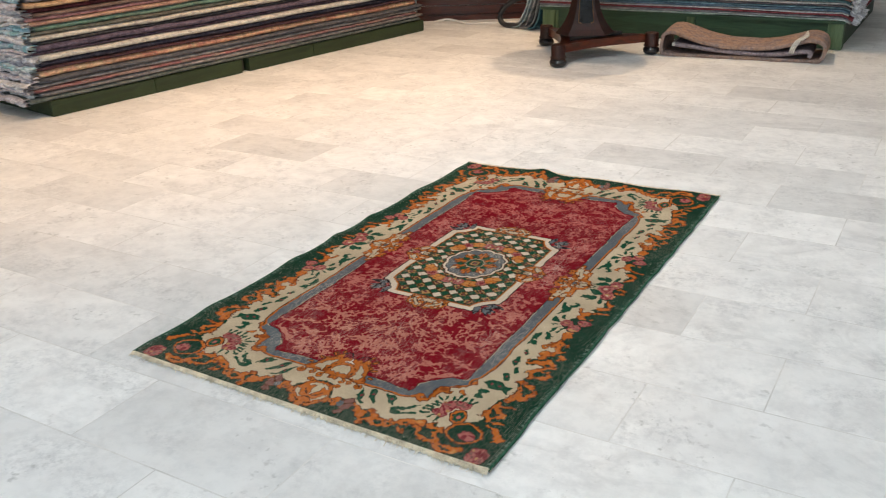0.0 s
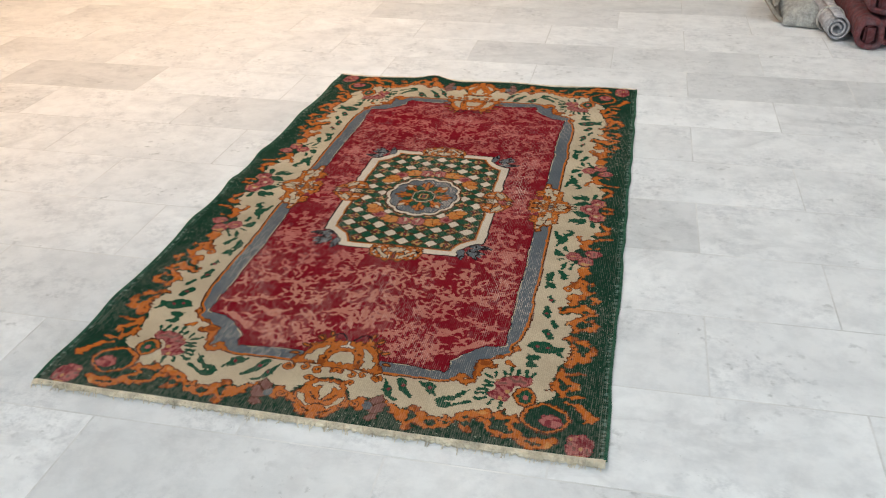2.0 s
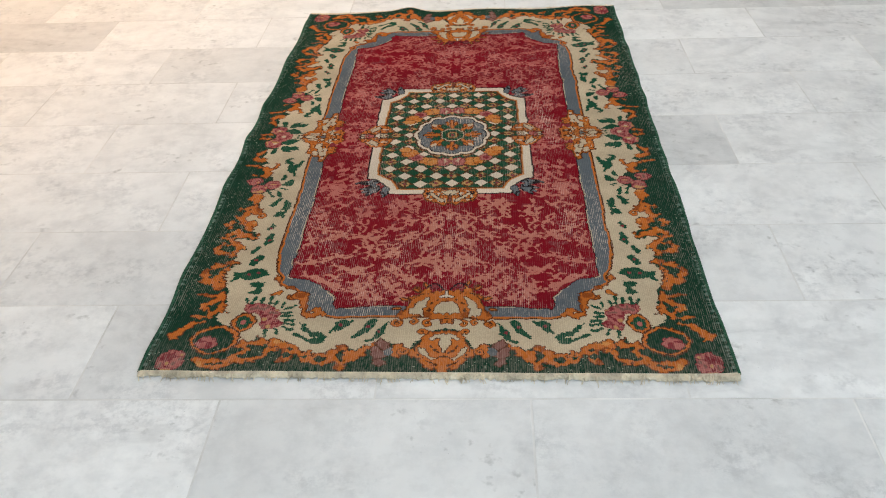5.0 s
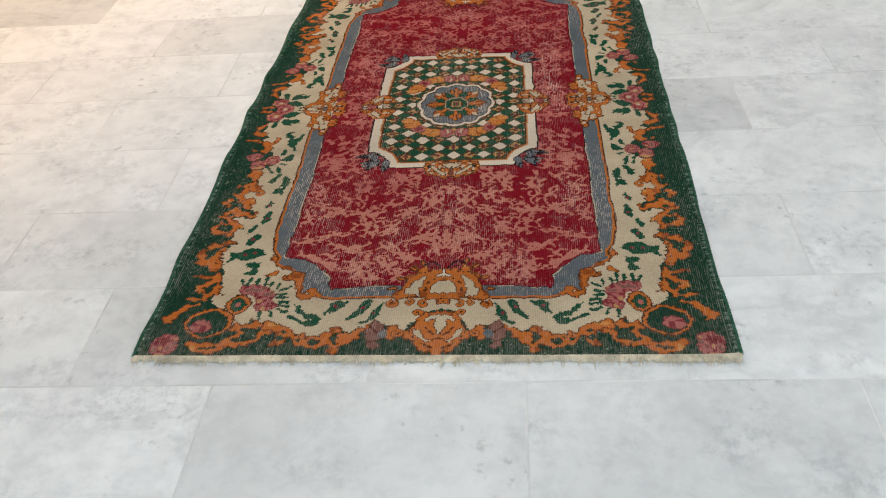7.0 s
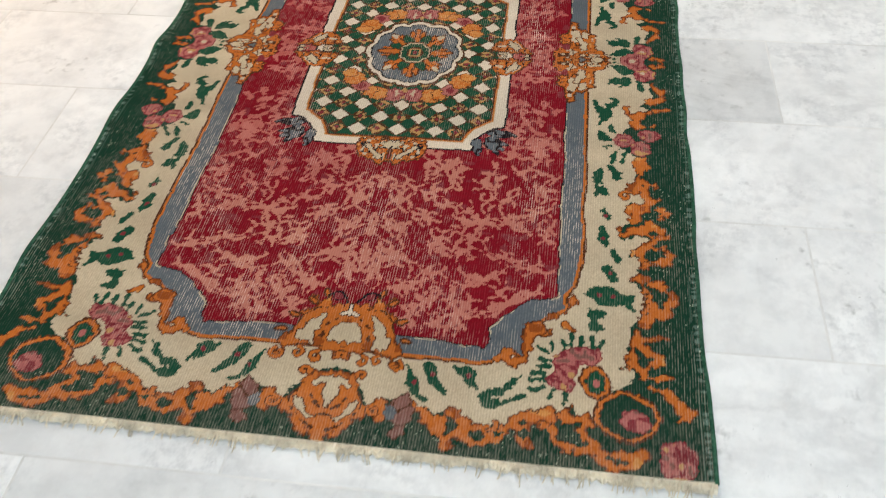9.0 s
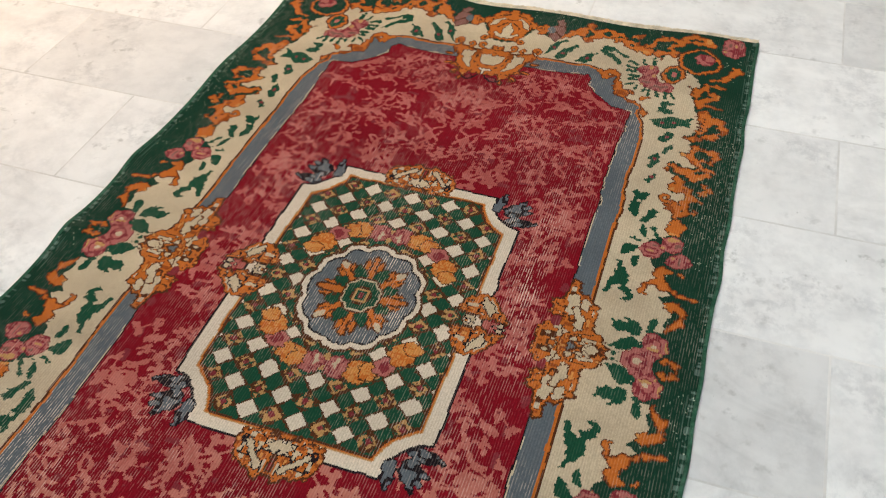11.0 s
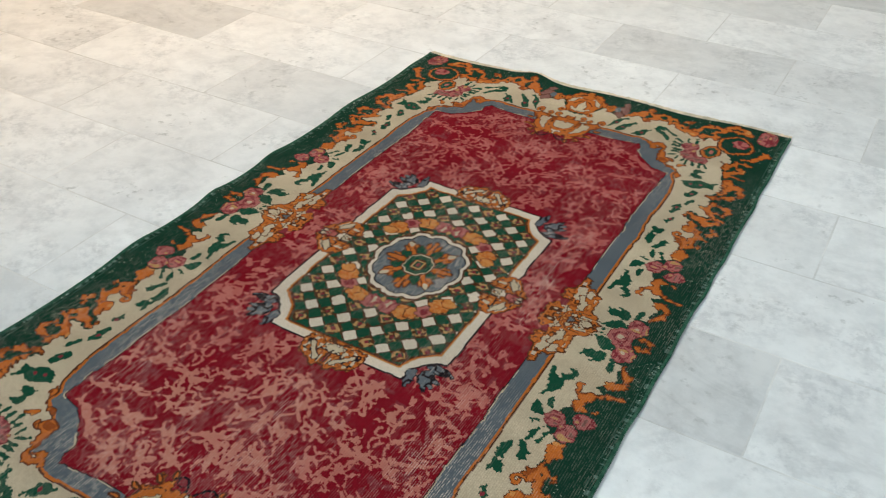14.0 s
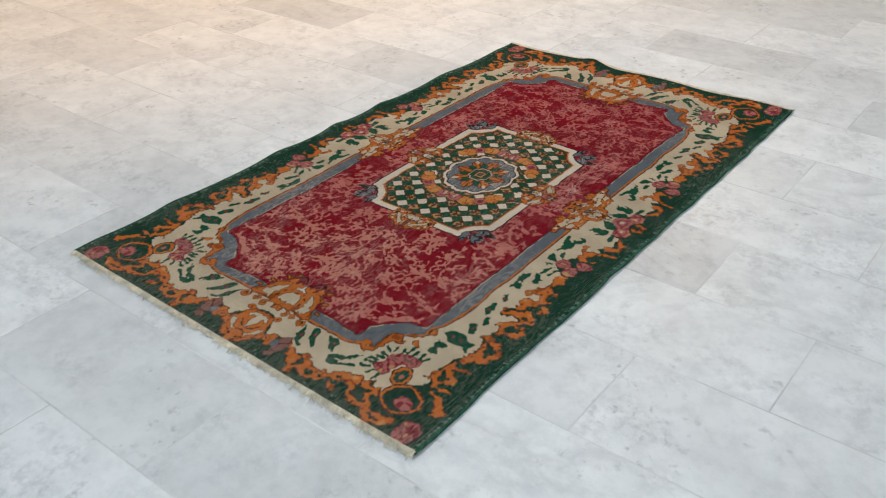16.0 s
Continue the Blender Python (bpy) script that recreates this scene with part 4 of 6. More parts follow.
spray([(0.254, 0.629), (0.278, 0.63), (0.296, 0.626), (0.272, 0.612), (0.258, 0.616)])
spray([(0.227, 0.681), (0.242, 0.695), (0.255, 0.673), (0.274, 0.664), (0.264, 0.655), (0.241, 0.668), (0.229, 0.659)])
spray([(0.311, 0.481), (0.325, 0.489), (0.333, 0.466), (0.327, 0.444), (0.317, 0.462)])
spray([(0.332, 0.448), (0.347, 0.452), (0.339, 0.433), (0.318, 0.444)])
spray([(0.301, 0.626), (0.343, 0.614), (0.328, 0.605), (0.301, 0.617)])
# thin twigs between them and small sprays beside the medallion
for row in range(21):
    for colm in range(7):
        bx = 0.012 + colm * 0.053 + 0.026 * (row % 2) + rng.uniform(-0.012, 0.012)
        by = 0.225 + row * 0.039 + rng.uniform(-0.010, 0.010)
        a, bend = rng.uniform(0, 360), rng.choice((-1, 1)) * rng.uniform(50, 120)
        L = rng.uniform(0.014, 0.024)
        mid = (bx + L * math.cos(radians(a)), by + L * math.sin(radians(a)))
        end = (mid[0] + L * math.cos(radians(a + bend)), mid[1] + L * math.sin(radians(a + bend)))
        if rng.random() < (0.85 if by < 0.62 else 0.3):
            continue
        pink |= rag(stroke([(bx, by), mid, end], 0.0055, 0.0035), 42)
        if by > 0.62:
            for px, py, base, big in ((bx, by, a + 180, 1.0), (*mid, a - 0.5 * bend, 0.9), (*end, a + bend, 1.0)):
                for spread in (-55, 0, 55):
                    if rng.random() < 0.7:
                        pink |= rag(leaf(px, py, base + spread + rng.uniform(-14, 14), big * rng.uniform(0.016, 0.026), big * rng.uniform(0.007, 0.011)), 43)
dye(pink & field & ~grow(~field, 2), PINK)
Q[(Q == PINK) & (vnoise(QX * 46, QY * 46, 45) > 0.66)] = PALE
Q[field & ~pink & (vnoise(QX * 60, QY * 60, 40) > 0.86)] = WINE


def cart(m, line=BROWN):
    """A ragged gold cartouche with a dark edge and brown scroll lines."""
    m = spiky(m, 41)
    Q[grow(m) & field] = NAVY
    outlined(m, ORANGE, BROWN)
    lace = vnoise(QX * 105, QY * 105, 42)
    inner = m & ~grow(~m, 2)
    Q[inner & (lace > 0.55)] = line
    Q[inner & (lace > 0.64)] = CREAM
    Q[m & (lace < 0.26)] = BURNT
    Q[m & (lace < 0.12)] = GOLD
    Q[inner & (np.abs(vnoise(QX * 50 + 4, QY * 50, 44) - 0.5) < 0.04)] = line


# -- cartouche on each long side
cart(grow(area([(0.319, 0.996), (0.325, 0.966), (0.331, 0.959), (0.343, 0.964), (0.352, 0.947), (0.355, 0.923), (0.338, 0.926), (0.328, 0.921), (0.333, 0.905), (0.342, 0.892), (0.346, 0.867), (0.359, 0.848), (0.366, 0.881), (0.392, 0.89), (0.397, 0.917), (0.389, 0.936), (0.401, 0.954), (0.413, 0.966), (0.425, 0.981), (0.421, 0.994), (0.435, 0.986)]), 3))
creamy(area([(0.368, 0.955), (0.382, 0.96), (0.387, 0.933), (0.373, 0.922), (0.369, 0.908), (0.357, 0.91), (0.365, 0.928)]))
creamy(area([(0.369, 0.988), (0.388, 0.987), (0.408, 0.985), (0.394, 0.999), (0.4, 0.986), (0.386, 0.991), (0.372, 0.976)]))
creamy(area([(0.334, 0.995), (0.35, 0.99), (0.346, 0.997), (0.355, 0.996), (0.343, 0.988), (0.334, 0.994)]))
creamy(area([(0.413, 0.993), (0.423, 0.993), (0.42, 0.991), (0.413, 0.994)]))
creamy(area([(0.371, 0.908), (0.385, 0.916), (0.388, 0.896), (0.374, 0.888)]))
dye(oval(0.340, 0.950, 0.010, 0.012) & field, WINE)
dye(oval(0.336, 0.872, 0.008, 0.010) & field, WINE)

# -- crown and shield at each end
scroll(area([(0, 0.276), (0.01, 0.263), (0.042, 0.267), (0.042, 0.281), (0.056, 0.268), (0.068, 0.278), (0.062, 0.26), (0.079, 0.24), (0.085, 0.219), (0.097, 0.177), (0.102, 0.147), (0.09, 0.141), (0.082, 0.15), (0.07, 0.169), (0.052, 0.17), (0.026, 0.167), (0, 0.164)]), False)
creamy(area([(0, 0.204), (0, 0.216), (0, 0.222), (0.01, 0.222), (0.028, 0.21), (0.023, 0.198), (0.026, 0.188), (0.008, 0.179), (0, 0.186)]))
creamy(area([(0.038, 0.241), (0.05, 0.237), (0.065, 0.216), (0.073, 0.198), (0.072, 0.18), (0.046, 0.177), (0.048, 0.198), (0.044, 0.22)]))
scroll(area([(0.008, 0.131), (0.031, 0.126), (0.049, 0.101), (0.052, 0.078), (0.069, 0.065), (0.063, 0.046), (0.047, 0.035), (0.028, 0.01), (0, 0.006), (0, 0.126)]), False)
creamy(area([(0, 0.104), (0, 0.111), (0.003, 0.122), (0.021, 0.113), (0.032, 0.102), (0.027, 0.096), (0.016, 0.107), (0.009, 0.109), (0.015, 0.083), (0.006, 0.077), (0.001, 0.062), (0, 0.075), (0, 0.099)]))
creamy(area([(0.038, 0.076), (0.048, 0.077), (0.048, 0.058), (0.037, 0.05), (0.02, 0.034), (0.018, 0.043), (0.03, 0.054)]))
scroll(area([(0, 0.163), (0.02, 0.156), (0.016, 0.142), (0.002, 0.146), (0.004, 0.128), (0, 0.127)]), False)
for cx, cy, r, a, sw in ((0.094, 0.150, 0.012, 60, -330), (0.064, 0.154, 0.010, 90, 300), (0.036, 0.150, 0.010, 90, -300), (0.080, 0.064, 0.010, 180, 300), (0.046, 0.124, 0.009, 200, -300)):
    s = curl(cx, cy, r, a, sw, 0.006, 0.004)
    Q[grow(s)] = BROWN
    Q[s] = ORANGE
for pts in ([(0.086, 0.190), (0.078, 0.226), (0.058, 0.252), (0.030, 0.258)], [(0.034, 0.178), (0.038, 0.204), (0.030, 0.226), (0.014, 0.232)], [(0.0, 0.172), (0.04, 0.172), (0.078, 0.166)], [(0.044, 0.098), (0.056, 0.070), (0.040, 0.042), (0.012, 0.024)], [(0.010, 0.060), (0.018, 0.070), (0.030, 0.080)], [(0.0, 0.050), (0.012, 0.046)]):
    Q[rag(stroke(pts, 0.0032), 46) & (Q == ORANGE)] = BROWN
for x, y, a in ((0.068, 0.262, 40), (0.088, 0.232, 20), (0.098, 0.200, -5), (0.050, 0.280, 70)):
    outlined(leaf(x - 0.006, y, a, 0.020, 0.008), ORANGE, BROWN)
outlined(stroke([(0, 0.243), (0, 0.262)], 0.005) | stroke([(0.0, 0.250), (0.012, 0.244)], 0.005), WHITE_W, NAVY)
outlined(oval(0.027, 0.284, 0.009, 0.008), WINE, NAVY)
Q[stroke([(0.008, 0.270), (0.016, 0.284), (0.030, 0.292), (0.044, 0.284)], 0.004)] = NAVY

# -- the medallion
bar = (QX < 0.220) & (QY > 0.676) & ~oval(0.224, 0.672, 0.066, 0.084)
dye(grow(bar, 2), NAVY)
dye(bar, WHITE_W)
inner = (QX < 0.197) & (QY > 0.699) & ~oval(0.224, 0.672, 0.086, 0.106)
dye(grow(inner, 1), TAN)
dye(inner, ORANGE)
ground = (QX < 0.190) & (QY > 0.706) & ~oval(0.224, 0.672, 0.094, 0.115)
dye(grow(ground, 2), BROWN)
dye(ground, LEAF)
pa, pb = QX / 0.082 + 0.5 + (1 - QY) / 0.0778, QX / 0.082 + 0.5 - (1 - QY) / 0.0778
ia, ib = np.rint(2 * pa).astype(int), np.rint(2 * pb).astype(int)
da, db = np.abs(2 * pa - ia), np.abs(2 * pb - ib)
chalk = ground & (ia % 2 == 0) & (ib % 2 == 0)
ornate = ground & (ia % 2 == 1) & (ib % 2 == 1)
between = ground & ~chalk & ~ornate
n9 = vnoise(QX * 150, QY * 150, 64)
Q[between & (np.maximum(da, db) > 0.36 + 0.2 * n9)] = BROWN
dye(ornate, BROWN)
Q[ornate & (vnoise(QX * 140, QY * 140, 63) > 0.62)] = LEAF
Q[ornate & (n9 > 0.66)] = TAN
Q[ornate & (np.abs(np.maximum(da, db) - 0.30) < 0.06) & (n9 > 0.35)] = TAN
Q[ornate & (da < 0.15) & (db < 0.15)] = WINE
white_sq = chalk & (np.maximum(da, db) < 0.455 + 0.08 * (n9 - 0.5))
Q[grow(white_sq) & ground] = BROWN
Q[white_sq] = WHITE_W
blue_tips = oval(0.200, 0.704, 0.016, 0.020) | leaf(0.186, 0.735, -4, 0.066, 0.018) | leaf(0.168, 0.712, -84, 0.052, 0.018) | leaf(0.190, 0.716, -42, 0.050, 0.018) | leaf(0.198, 0.700, -62, 0.036, 0.010) | leaf(0.204, 0.712, -24, 0.040, 0.010)
blue_tips = rag(blue_tips, 61, 120)
outlined(blue_tips, BLUE, NAVY)
Q[blue_tips & (np.abs(vnoise(QX * 80, QY * 80, 62) - 0.5) < 0.15)] = NAVY
# flowers round the wreath
for x, y, r, kind in ((0.022, 0.840, 0.019, 0), (0.058, 0.842, 0.020, 1), (0.074, 0.850, 0.015, 1), (0.096, 0.866, 0.017, 2), (0.116, 0.896, 0.021, 1), (0.128, 0.912, 0.014, 1)):
    m = oval(x, y, r, r * 1.05)
    for k in range(5):
        m |= oval(x + 0.7 * r * math.cos(k * 1.257 + x * 40), y + 0.7 * r * math.sin(k * 1.257 + x * 40), 0.42 * r)
    m = rag(m, 65, 130)
    if kind == 2:
        outlined(m, ROSE, BROWN)
        Q[rag(area([(x - 0.012, y), (x, y - 0.013), (x + 0.013, y), (x, y + 0.014)]), 66)] = WINE
    else:
        outlined(m, (ROSE, GOLD)[kind], (WINE, BROWN)[kind])
        n = vnoise(QX * 110, QY * 110, 67 + kind)
        Q[m & (np.abs(n - 0.5) < 0.09)] = (WINE, ORANGE)[kind]
        Q[m & (n > 0.78)] = (CREAM, ORANGE)[kind]
# wreath: cream scalloped ring round a blue disc with a star flower
ang, rad = np.arctan2((1 - QY) / 1.17, QX), np.hypot(QX, (1 - QY) / 1.17)
rad = rad + 0.003 * (vnoise(QX * 100, QY * 100, 68) - 0.5)
lobe = 0.008 * np.abs(np.cos(ang * 6))
dye(rad < 0.107 + lobe, BROWN)
dye(rad < 0.102 + lobe, WHITE_W)
dye(rad < 0.094 + lobe, NAVY)
dye(rad < 0.0905 + lobe, BLUE)
def rays(first, r0, r1, wide):
    """Eight pointed petals round the centre, the first one at that angle."""
    step = math.pi / 4
    off = (ang - radians(first) + step / 2) % step - step / 2
    u = np.clip((rad - r0) / (r1 - r0), 0, 1)
    return (rad > r0) & (rad < r1) & (np.abs(rad * np.sin(off)) < wide * np.sqrt(np.clip(4 * u * (1 - u), 0, 1)) * (1.15 - 0.4 * u))


outlined(rays(0, 0.034, 0.086, 0.010), ORANGE, BROWN, 69)
outlined(rays(11, 0.050, 0.076, 0.006) | rays(-11, 0.050, 0.076, 0.006), ORANGE, BROWN, 70)
outlined(rays(22.5, 0.034, 0.066, 0.0095), LEAF, BROWN, 71)
Q[rays(45, 0.066, 0.084, 0.006) & (np.cos(ang * 4) < 0)] = CREAM
eightside = np.maximum(np.maximum(QX, (1 - QY) / 1.15), (QX + (1 - QY) / 1.15) * 0.72) + 0.002 * (n9 - 0.5)
dye(eightside < 0.037, BROWN)
dye(eightside < 0.034, CREAM)
dye(eightside < 0.031, LEAF)
dye(eightside < 0.019, BROWN)
dye(np.maximum(QX * 1.3, 1 - QY) < 0.016, TAN)
dye(np.maximum(QX * 1.3, 1 - QY) < 0.011, LEAF)
dye(np.maximum(QX * 1.3, 1 - QY) < 0.006, WINE)
# gold cartouches on the medallion's four sides
cart(area([(0.168, 0.989), (0.264, 0.99), (0.266, 0.985), (0.252, 0.964), (0.231, 0.936), (0.204, 0.932), (0.185, 0.943), (0.173, 0.965)]), NAVY)
outlined(area([(0.21, 0.938), (0.213, 0.954), (0.233, 0.978), (0.237, 0.964), (0.226, 0.945)]), CREAM, NAVY, 43)
outlined(area([(0.237, 0.996), (0.244, 1), (0.241, 0.988), (0.25, 0.996), (0.256, 0.986), (0.256, 0.998), (0.265, 1), (0.258, 0.991)]), CREAM, NAVY, 43)
outlined(area([(0.191, 0.994), (0.215, 0.999), (0.207, 0.987), (0.196, 0.988)]), CREAM, NAVY, 43)
cart(area([(0, 0.706), (0.032, 0.702), (0.063, 0.693), (0.069, 0.674), (0.061, 0.649), (0.048, 0.631), (0.016, 0.614), (0.007, 0.613), (0, 0.702)]), NAVY)
outlined(area([(0.011, 0.638), (0.027, 0.655), (0.051, 0.682), (0.054, 0.675), (0.04, 0.656), (0.024, 0.637)]), CREAM, NAVY, 43)
outlined(area([(0, 0.687), (0.003, 0.685), (0.007, 0.697), (0.011, 0.684), (0.02, 0.681), (0.015, 0.674), (0.018, 0.667), (0.007, 0.67), (0.002, 0.663)]), CREAM, NAVY, 43)

# -- mirror the quarter over the whole rug, a little uneven as hand work is
NX, NY = 2 * NXQ, 2 * NYQ
GX, GY = np.meshgrid((np.arange(NX) + 0.5) * 2 * HX / NX - HX, (np.arange(NY) + 0.5) * 2 * HY / NY)
JX = GX + 0.007 * (vnoise(GX * 11, GY * 11, 81) - 0.5) + 0.004 * (vnoise(GX * 45, GY * 45, 82) - 0.5)
JY = GY + 0.007 * (vnoise(GX * 11, GY * 11, 83) - 0.5) + 0.004 * (vnoise(GX * 45, GY * 45, 84) - 0.5)
ci = np.clip((np.abs(JX) / HX * NXQ).astype(int), 0, NXQ - 1)
ri = np.clip(((1 - np.abs(JY - 1)) / HY * NYQ).astype(int), 0, NYQ - 1)
knots = Q[ri, ci]
tint = np.array(DYES)[knots]
grain = np.random.RandomState(5).rand(NY, NX)
tint = tint * (0.88 + 0.24 * grain)[..., None]
tint = tint * (0.9 + 0.2 * vnoise(GX * 1.5, GY * 22, 85))[..., None]
fleck = (grain > 0.986) & (vnoise(GX * 9, GY * 9, 87) > 0.45) & ((knots == GREEN) | (knots == LEAF)) & ((np.abs(GX) > 0.5) | (GY < 0.1) | (GY > 1.9))
tint[fleck] = lin(150, 156, 136)
stripe = ((np.abs(np.abs(GX) - 0.574) < 0.0016) | (np.abs(np.abs(GX) - 0.583) < 0.0012)) & (vnoise(GX * 30, GY * 40, 89) > 0.42)
tint[stripe] = tint[stripe] * 1.5 + 0.035
stitch = (np.abs(GX) > 0.577) & (vnoise(GX * 60, GY * 240, 97) > 0.62)
tint[stitch] = tint[stitch] * 1.6 + 0.07
blotch = vnoise(GX * 7, GY * 9, 93) * 0.6 + vnoise(GX * 24, GY * 30, 94) * 0.4
tint = np.where((knots == CREAM)[..., None], tint * (0.82 + 0.26 * blotch[..., None]) * (1 + np.array([0.02, -0.02, -0.03]) * (1 - blotch[..., None])), tint)
# the foliage has faded most in the half that was walked on
fade = np.clip(0.25 + 0.9 * vnoise(GX * 6, GY * 5, 86), 0, 1) * np.exp(-(((GY - 0.42) / 0.32) ** 2))
tint = np.where(((knots == PINK) | (knots == PALE))[..., None], tint * (1 - 0.85 * fade[..., None]) + 0.85 * fade[..., None] * np.array(lin(190, 128, 108)), tint)


def along(pairs, y):
    return np.interp(y, [p[0] for p in pairs], [p[1] for p in pairs])


LEFT = [(0, -0.590), (0.25, -0.589), (0.5, -0.591), (1.0, -0.596), (1.5, -0.590), (2.03, -0.586)]
RIGHT = [(0, 0.597), (0.25, 0.590), (0.7, 0.588), (1.1, 0.584), (1.6, 0.579), (2.03, 0.573)]
AXIS = [(0, 0.020), (0.2, 0.020), (0.7, 0.010), (1.0, 0.002), (1.3, -0.007), (2.03, -0.007)]
FAR_MAP = [(0, 0.0), (1.0, 1.006), (1.8, 1.783), (2.0, 2.018)]


def laid(u, v):
    """Place on the floor of design point u (-1..1), v (0..2): the rug lies a little askew and ripples at its edges."""
    y = along(FAR_MAP, v)
    l, r, a = along(LEFT, y), along(RIGHT, y), along(AXIS, y)
    x = np.where(u < 0, a + (a - l) * u, a + (r - a) * u)
    dl, dr, df = (u + 1) * 0.59, (1 - u) * 0.59, 2.0 - v
    bumps = 0.5 + 0.5 * np.sin(y * 21 + 1.3 * np.sin(y * 6))
    z = 0.006 + 0.006 * bumps**3 * np.exp(-dl / 0.035) * np.clip(y * 3, 0, 1) * np.clip((2 - y) * 4, 0, 1)
    z = z + 0.016 * np.exp(-(((x + 0.20) / 0.05) ** 2)) * np.exp(-df / 0.05) + 0.007 * (0.5 + 0.5 * np.sin(x * 17)) * np.exp(-df / 0.04)
    z = z + 0.0015 * vnoise(x * 3 + 9, y * 2.5, 91) * np.exp(-dr / 0.2) + 0.002 * vnoise(x * 9 + 9, y * 7, 92)
    x = x - 0.002 * np.sin(y * 21 + 1.3 * np.sin(y * 6)) * np.exp(-dl / 0.05)
    x = x + 0.006 * (vnoise(y * 13 + 5, y * 0 + 3, 95) - 0.5) * np.exp(-dr / 0.03)
    z = z + 0.004 * vnoise(y * 6 + 2, y * 0 + 8, 96) * np.exp(-dr / 0.025)
    return x, y + 0.014 * v * x, z


rug = thing("floor_rug")
tagged(rug, "worn red and green floral wool rug on the marble floor", "rug")
U, V = np.meshgrid(np.linspace(-1, 1, NX + 1), np.linspace(0, 2, NY + 1))
wx, wy, wz = laid(U, V)
pts = np.stack([wx, wy, wz], -1).reshape(-1, 3)
idx = np.arange((NX + 1) * (NY + 1)).reshape(NY + 1, NX + 1)
quads = np.stack([idx[:-1, :-1], idx[:-1, 1:], idx[1:, 1:], idx[1:, :-1]], -1).reshape(-1, 4)
rim = np.concatenate([idx[0, :], idx[1:, -1], idx[-1, -2::-1], idx[-2:0:-1, 0]])
low = pts[rim].copy()
low[:, 2] = 0.0012
k = len(pts) + np.arange(len(rim))
skirt = np.stack([rim, k, np.roll(k, -1), np.roll(rim, -1)], -1)
me = bpy.data.meshes.new("weave")
me.from_pydata(np.concatenate([pts, low]).tolist(), [], np.concatenate([quads, skirt]).tolist())
attr = me.color_attributes.new("knot", "FLOAT_COLOR", "CORNER")
thin = np.zeros_like(GX)
for sx, sy, sw, sl, amount in ((0.272, 1.20, 0.022, 0.10, 1.0), (0.285, 1.02, 0.02, 0.16, 0.6), (-0.215, 0.69, 0.018, 0.08, 1.0), (-0.19, 0.60, 0.03, 0.10, 0.7), (-0.27, 0.46, 0.05, 0.12, 0.5), (0.13, 0.47, 0.03, 0.10, 0.6), (-0.02, 1.26, 0.008, 0.06, 0.9),
                               (0.20, 1.28, 0.012, 0.06, 0.8), (-0.05, 0.40, 0.10, 0.10, 0.45), (0.29, 0.40, 0.02, 0.15, 0.5), (-0.30, 1.5, 0.02, 0.15, 0.4), (0.12, 1.62, 0.04, 0.06, 0.4), (-0.1, 1.55, 0.05, 0.05, 0.4)):
    thin += amount * np.exp(-(((GX - sx) / sw) ** 2) - ((GY - sy) / sl) ** 2)
thin += 0.7 * ((np.abs(GX) < 0.2) & (np.abs(GY - 1.0) < 0.3)) * vnoise(GX * 5, GY * 4, 98)
thin += 0.6 * (np.abs(GX) > 0.49) * vnoise(GX * 8, GY * 6, 99)
thin = np.clip(0.34 + 0.16 * np.clip((0.9 - GY) * 3, 0, 1) + thin, 0, 1) * np.array(THREAD)[knots]
col = np.ones((len(quads) + len(skirt), 4), np.float32)
col[: len(quads), :3] = np.clip(tint, 0, 1).reshape(-1, 3)
col[: len(quads), 3] = thin.ravel()
col[len(quads) :, :3] = DYES[GREEN]
attr.data.foreach_set("color", np.repeat(col, 4, axis=0).ravel())
me.materials.append(M["pile"])
part("weave", me, None, rug, "knotted wool pile with a medallion, scrolls and roses")
for name, u in (("selvedge", -1.0), ("selvedge", 1.0)):
    v = np.linspace(0, 2, 240)
    x, y, z = laid(np.full_like(v, u * 0.998), v)
    r = np.full_like(v, 0.004)
    part(name, tube(np.stack([x, y, np.maximum(z - 0.002, 0.0045)], -1), r, 8), M["selvedge"], rug, "dark green overcast edge", True)


def fringe(v_end, sign):
    """The bare cotton web at an end, with loose warp ends of uneven length."""
    rs = random.Random(11 if sign < 0 else 12)
    bm = bmesh.new()
    n = 320
    rows = []
    for i in range(n + 1):
        u = -1 + 2 * i / n
        x, y, z = (float(c) for c in laid(np.array(u), np.array(v_end)))
        w = (0.010 if sign < 0 else 0.022) + 0.005 * noise.noise((u * 11, sign, 0)) + 0.005 * noise.noise((u * 75, sign, 4)) + 0.0025 * rs.random()
        rows.append([bm.verts.new((x, y - sign * 0.002, z + 0.0008)), bm.verts.new((x, y + sign * w * 0.55, max(z * 0.9, 0.0075) + 0.005 * noise.noise((u * 55, sign, 7)))), bm.verts.new((x, y + sign * w, max(z * 0.6, 0.0045))), bm.verts.new((x, y + sign * w, 0.001))])
    for a, b in zip(rows, rows[1:]):
        for p, q, r, s in zip(a, a[1:], b[1:], b):
            bm.faces.new((p, q, r, s))
    for i in range(130):
        u = rs.uniform(-1, 1)
        x, y, z = (float(c) for c in laid(np.array(u), np.array(v_end)))
        l = rs.uniform(0.018, 0.026) * (1.3 if rs.random() < 0.08 else 1)
        sway = rs.uniform(-0.010, 0.010)
        q = [(x, y + sign * 0.003, z + 0.001), (x + sway * 0.4, y + sign * l * 0.6, max(0.006, z * 0.6) + rs.uniform(0, 0.003)), (x + sway, y + sign * l, 0.003)]
        tube(q, [0.0013, 0.0011, 0.0006], 4, bm)
    return bm


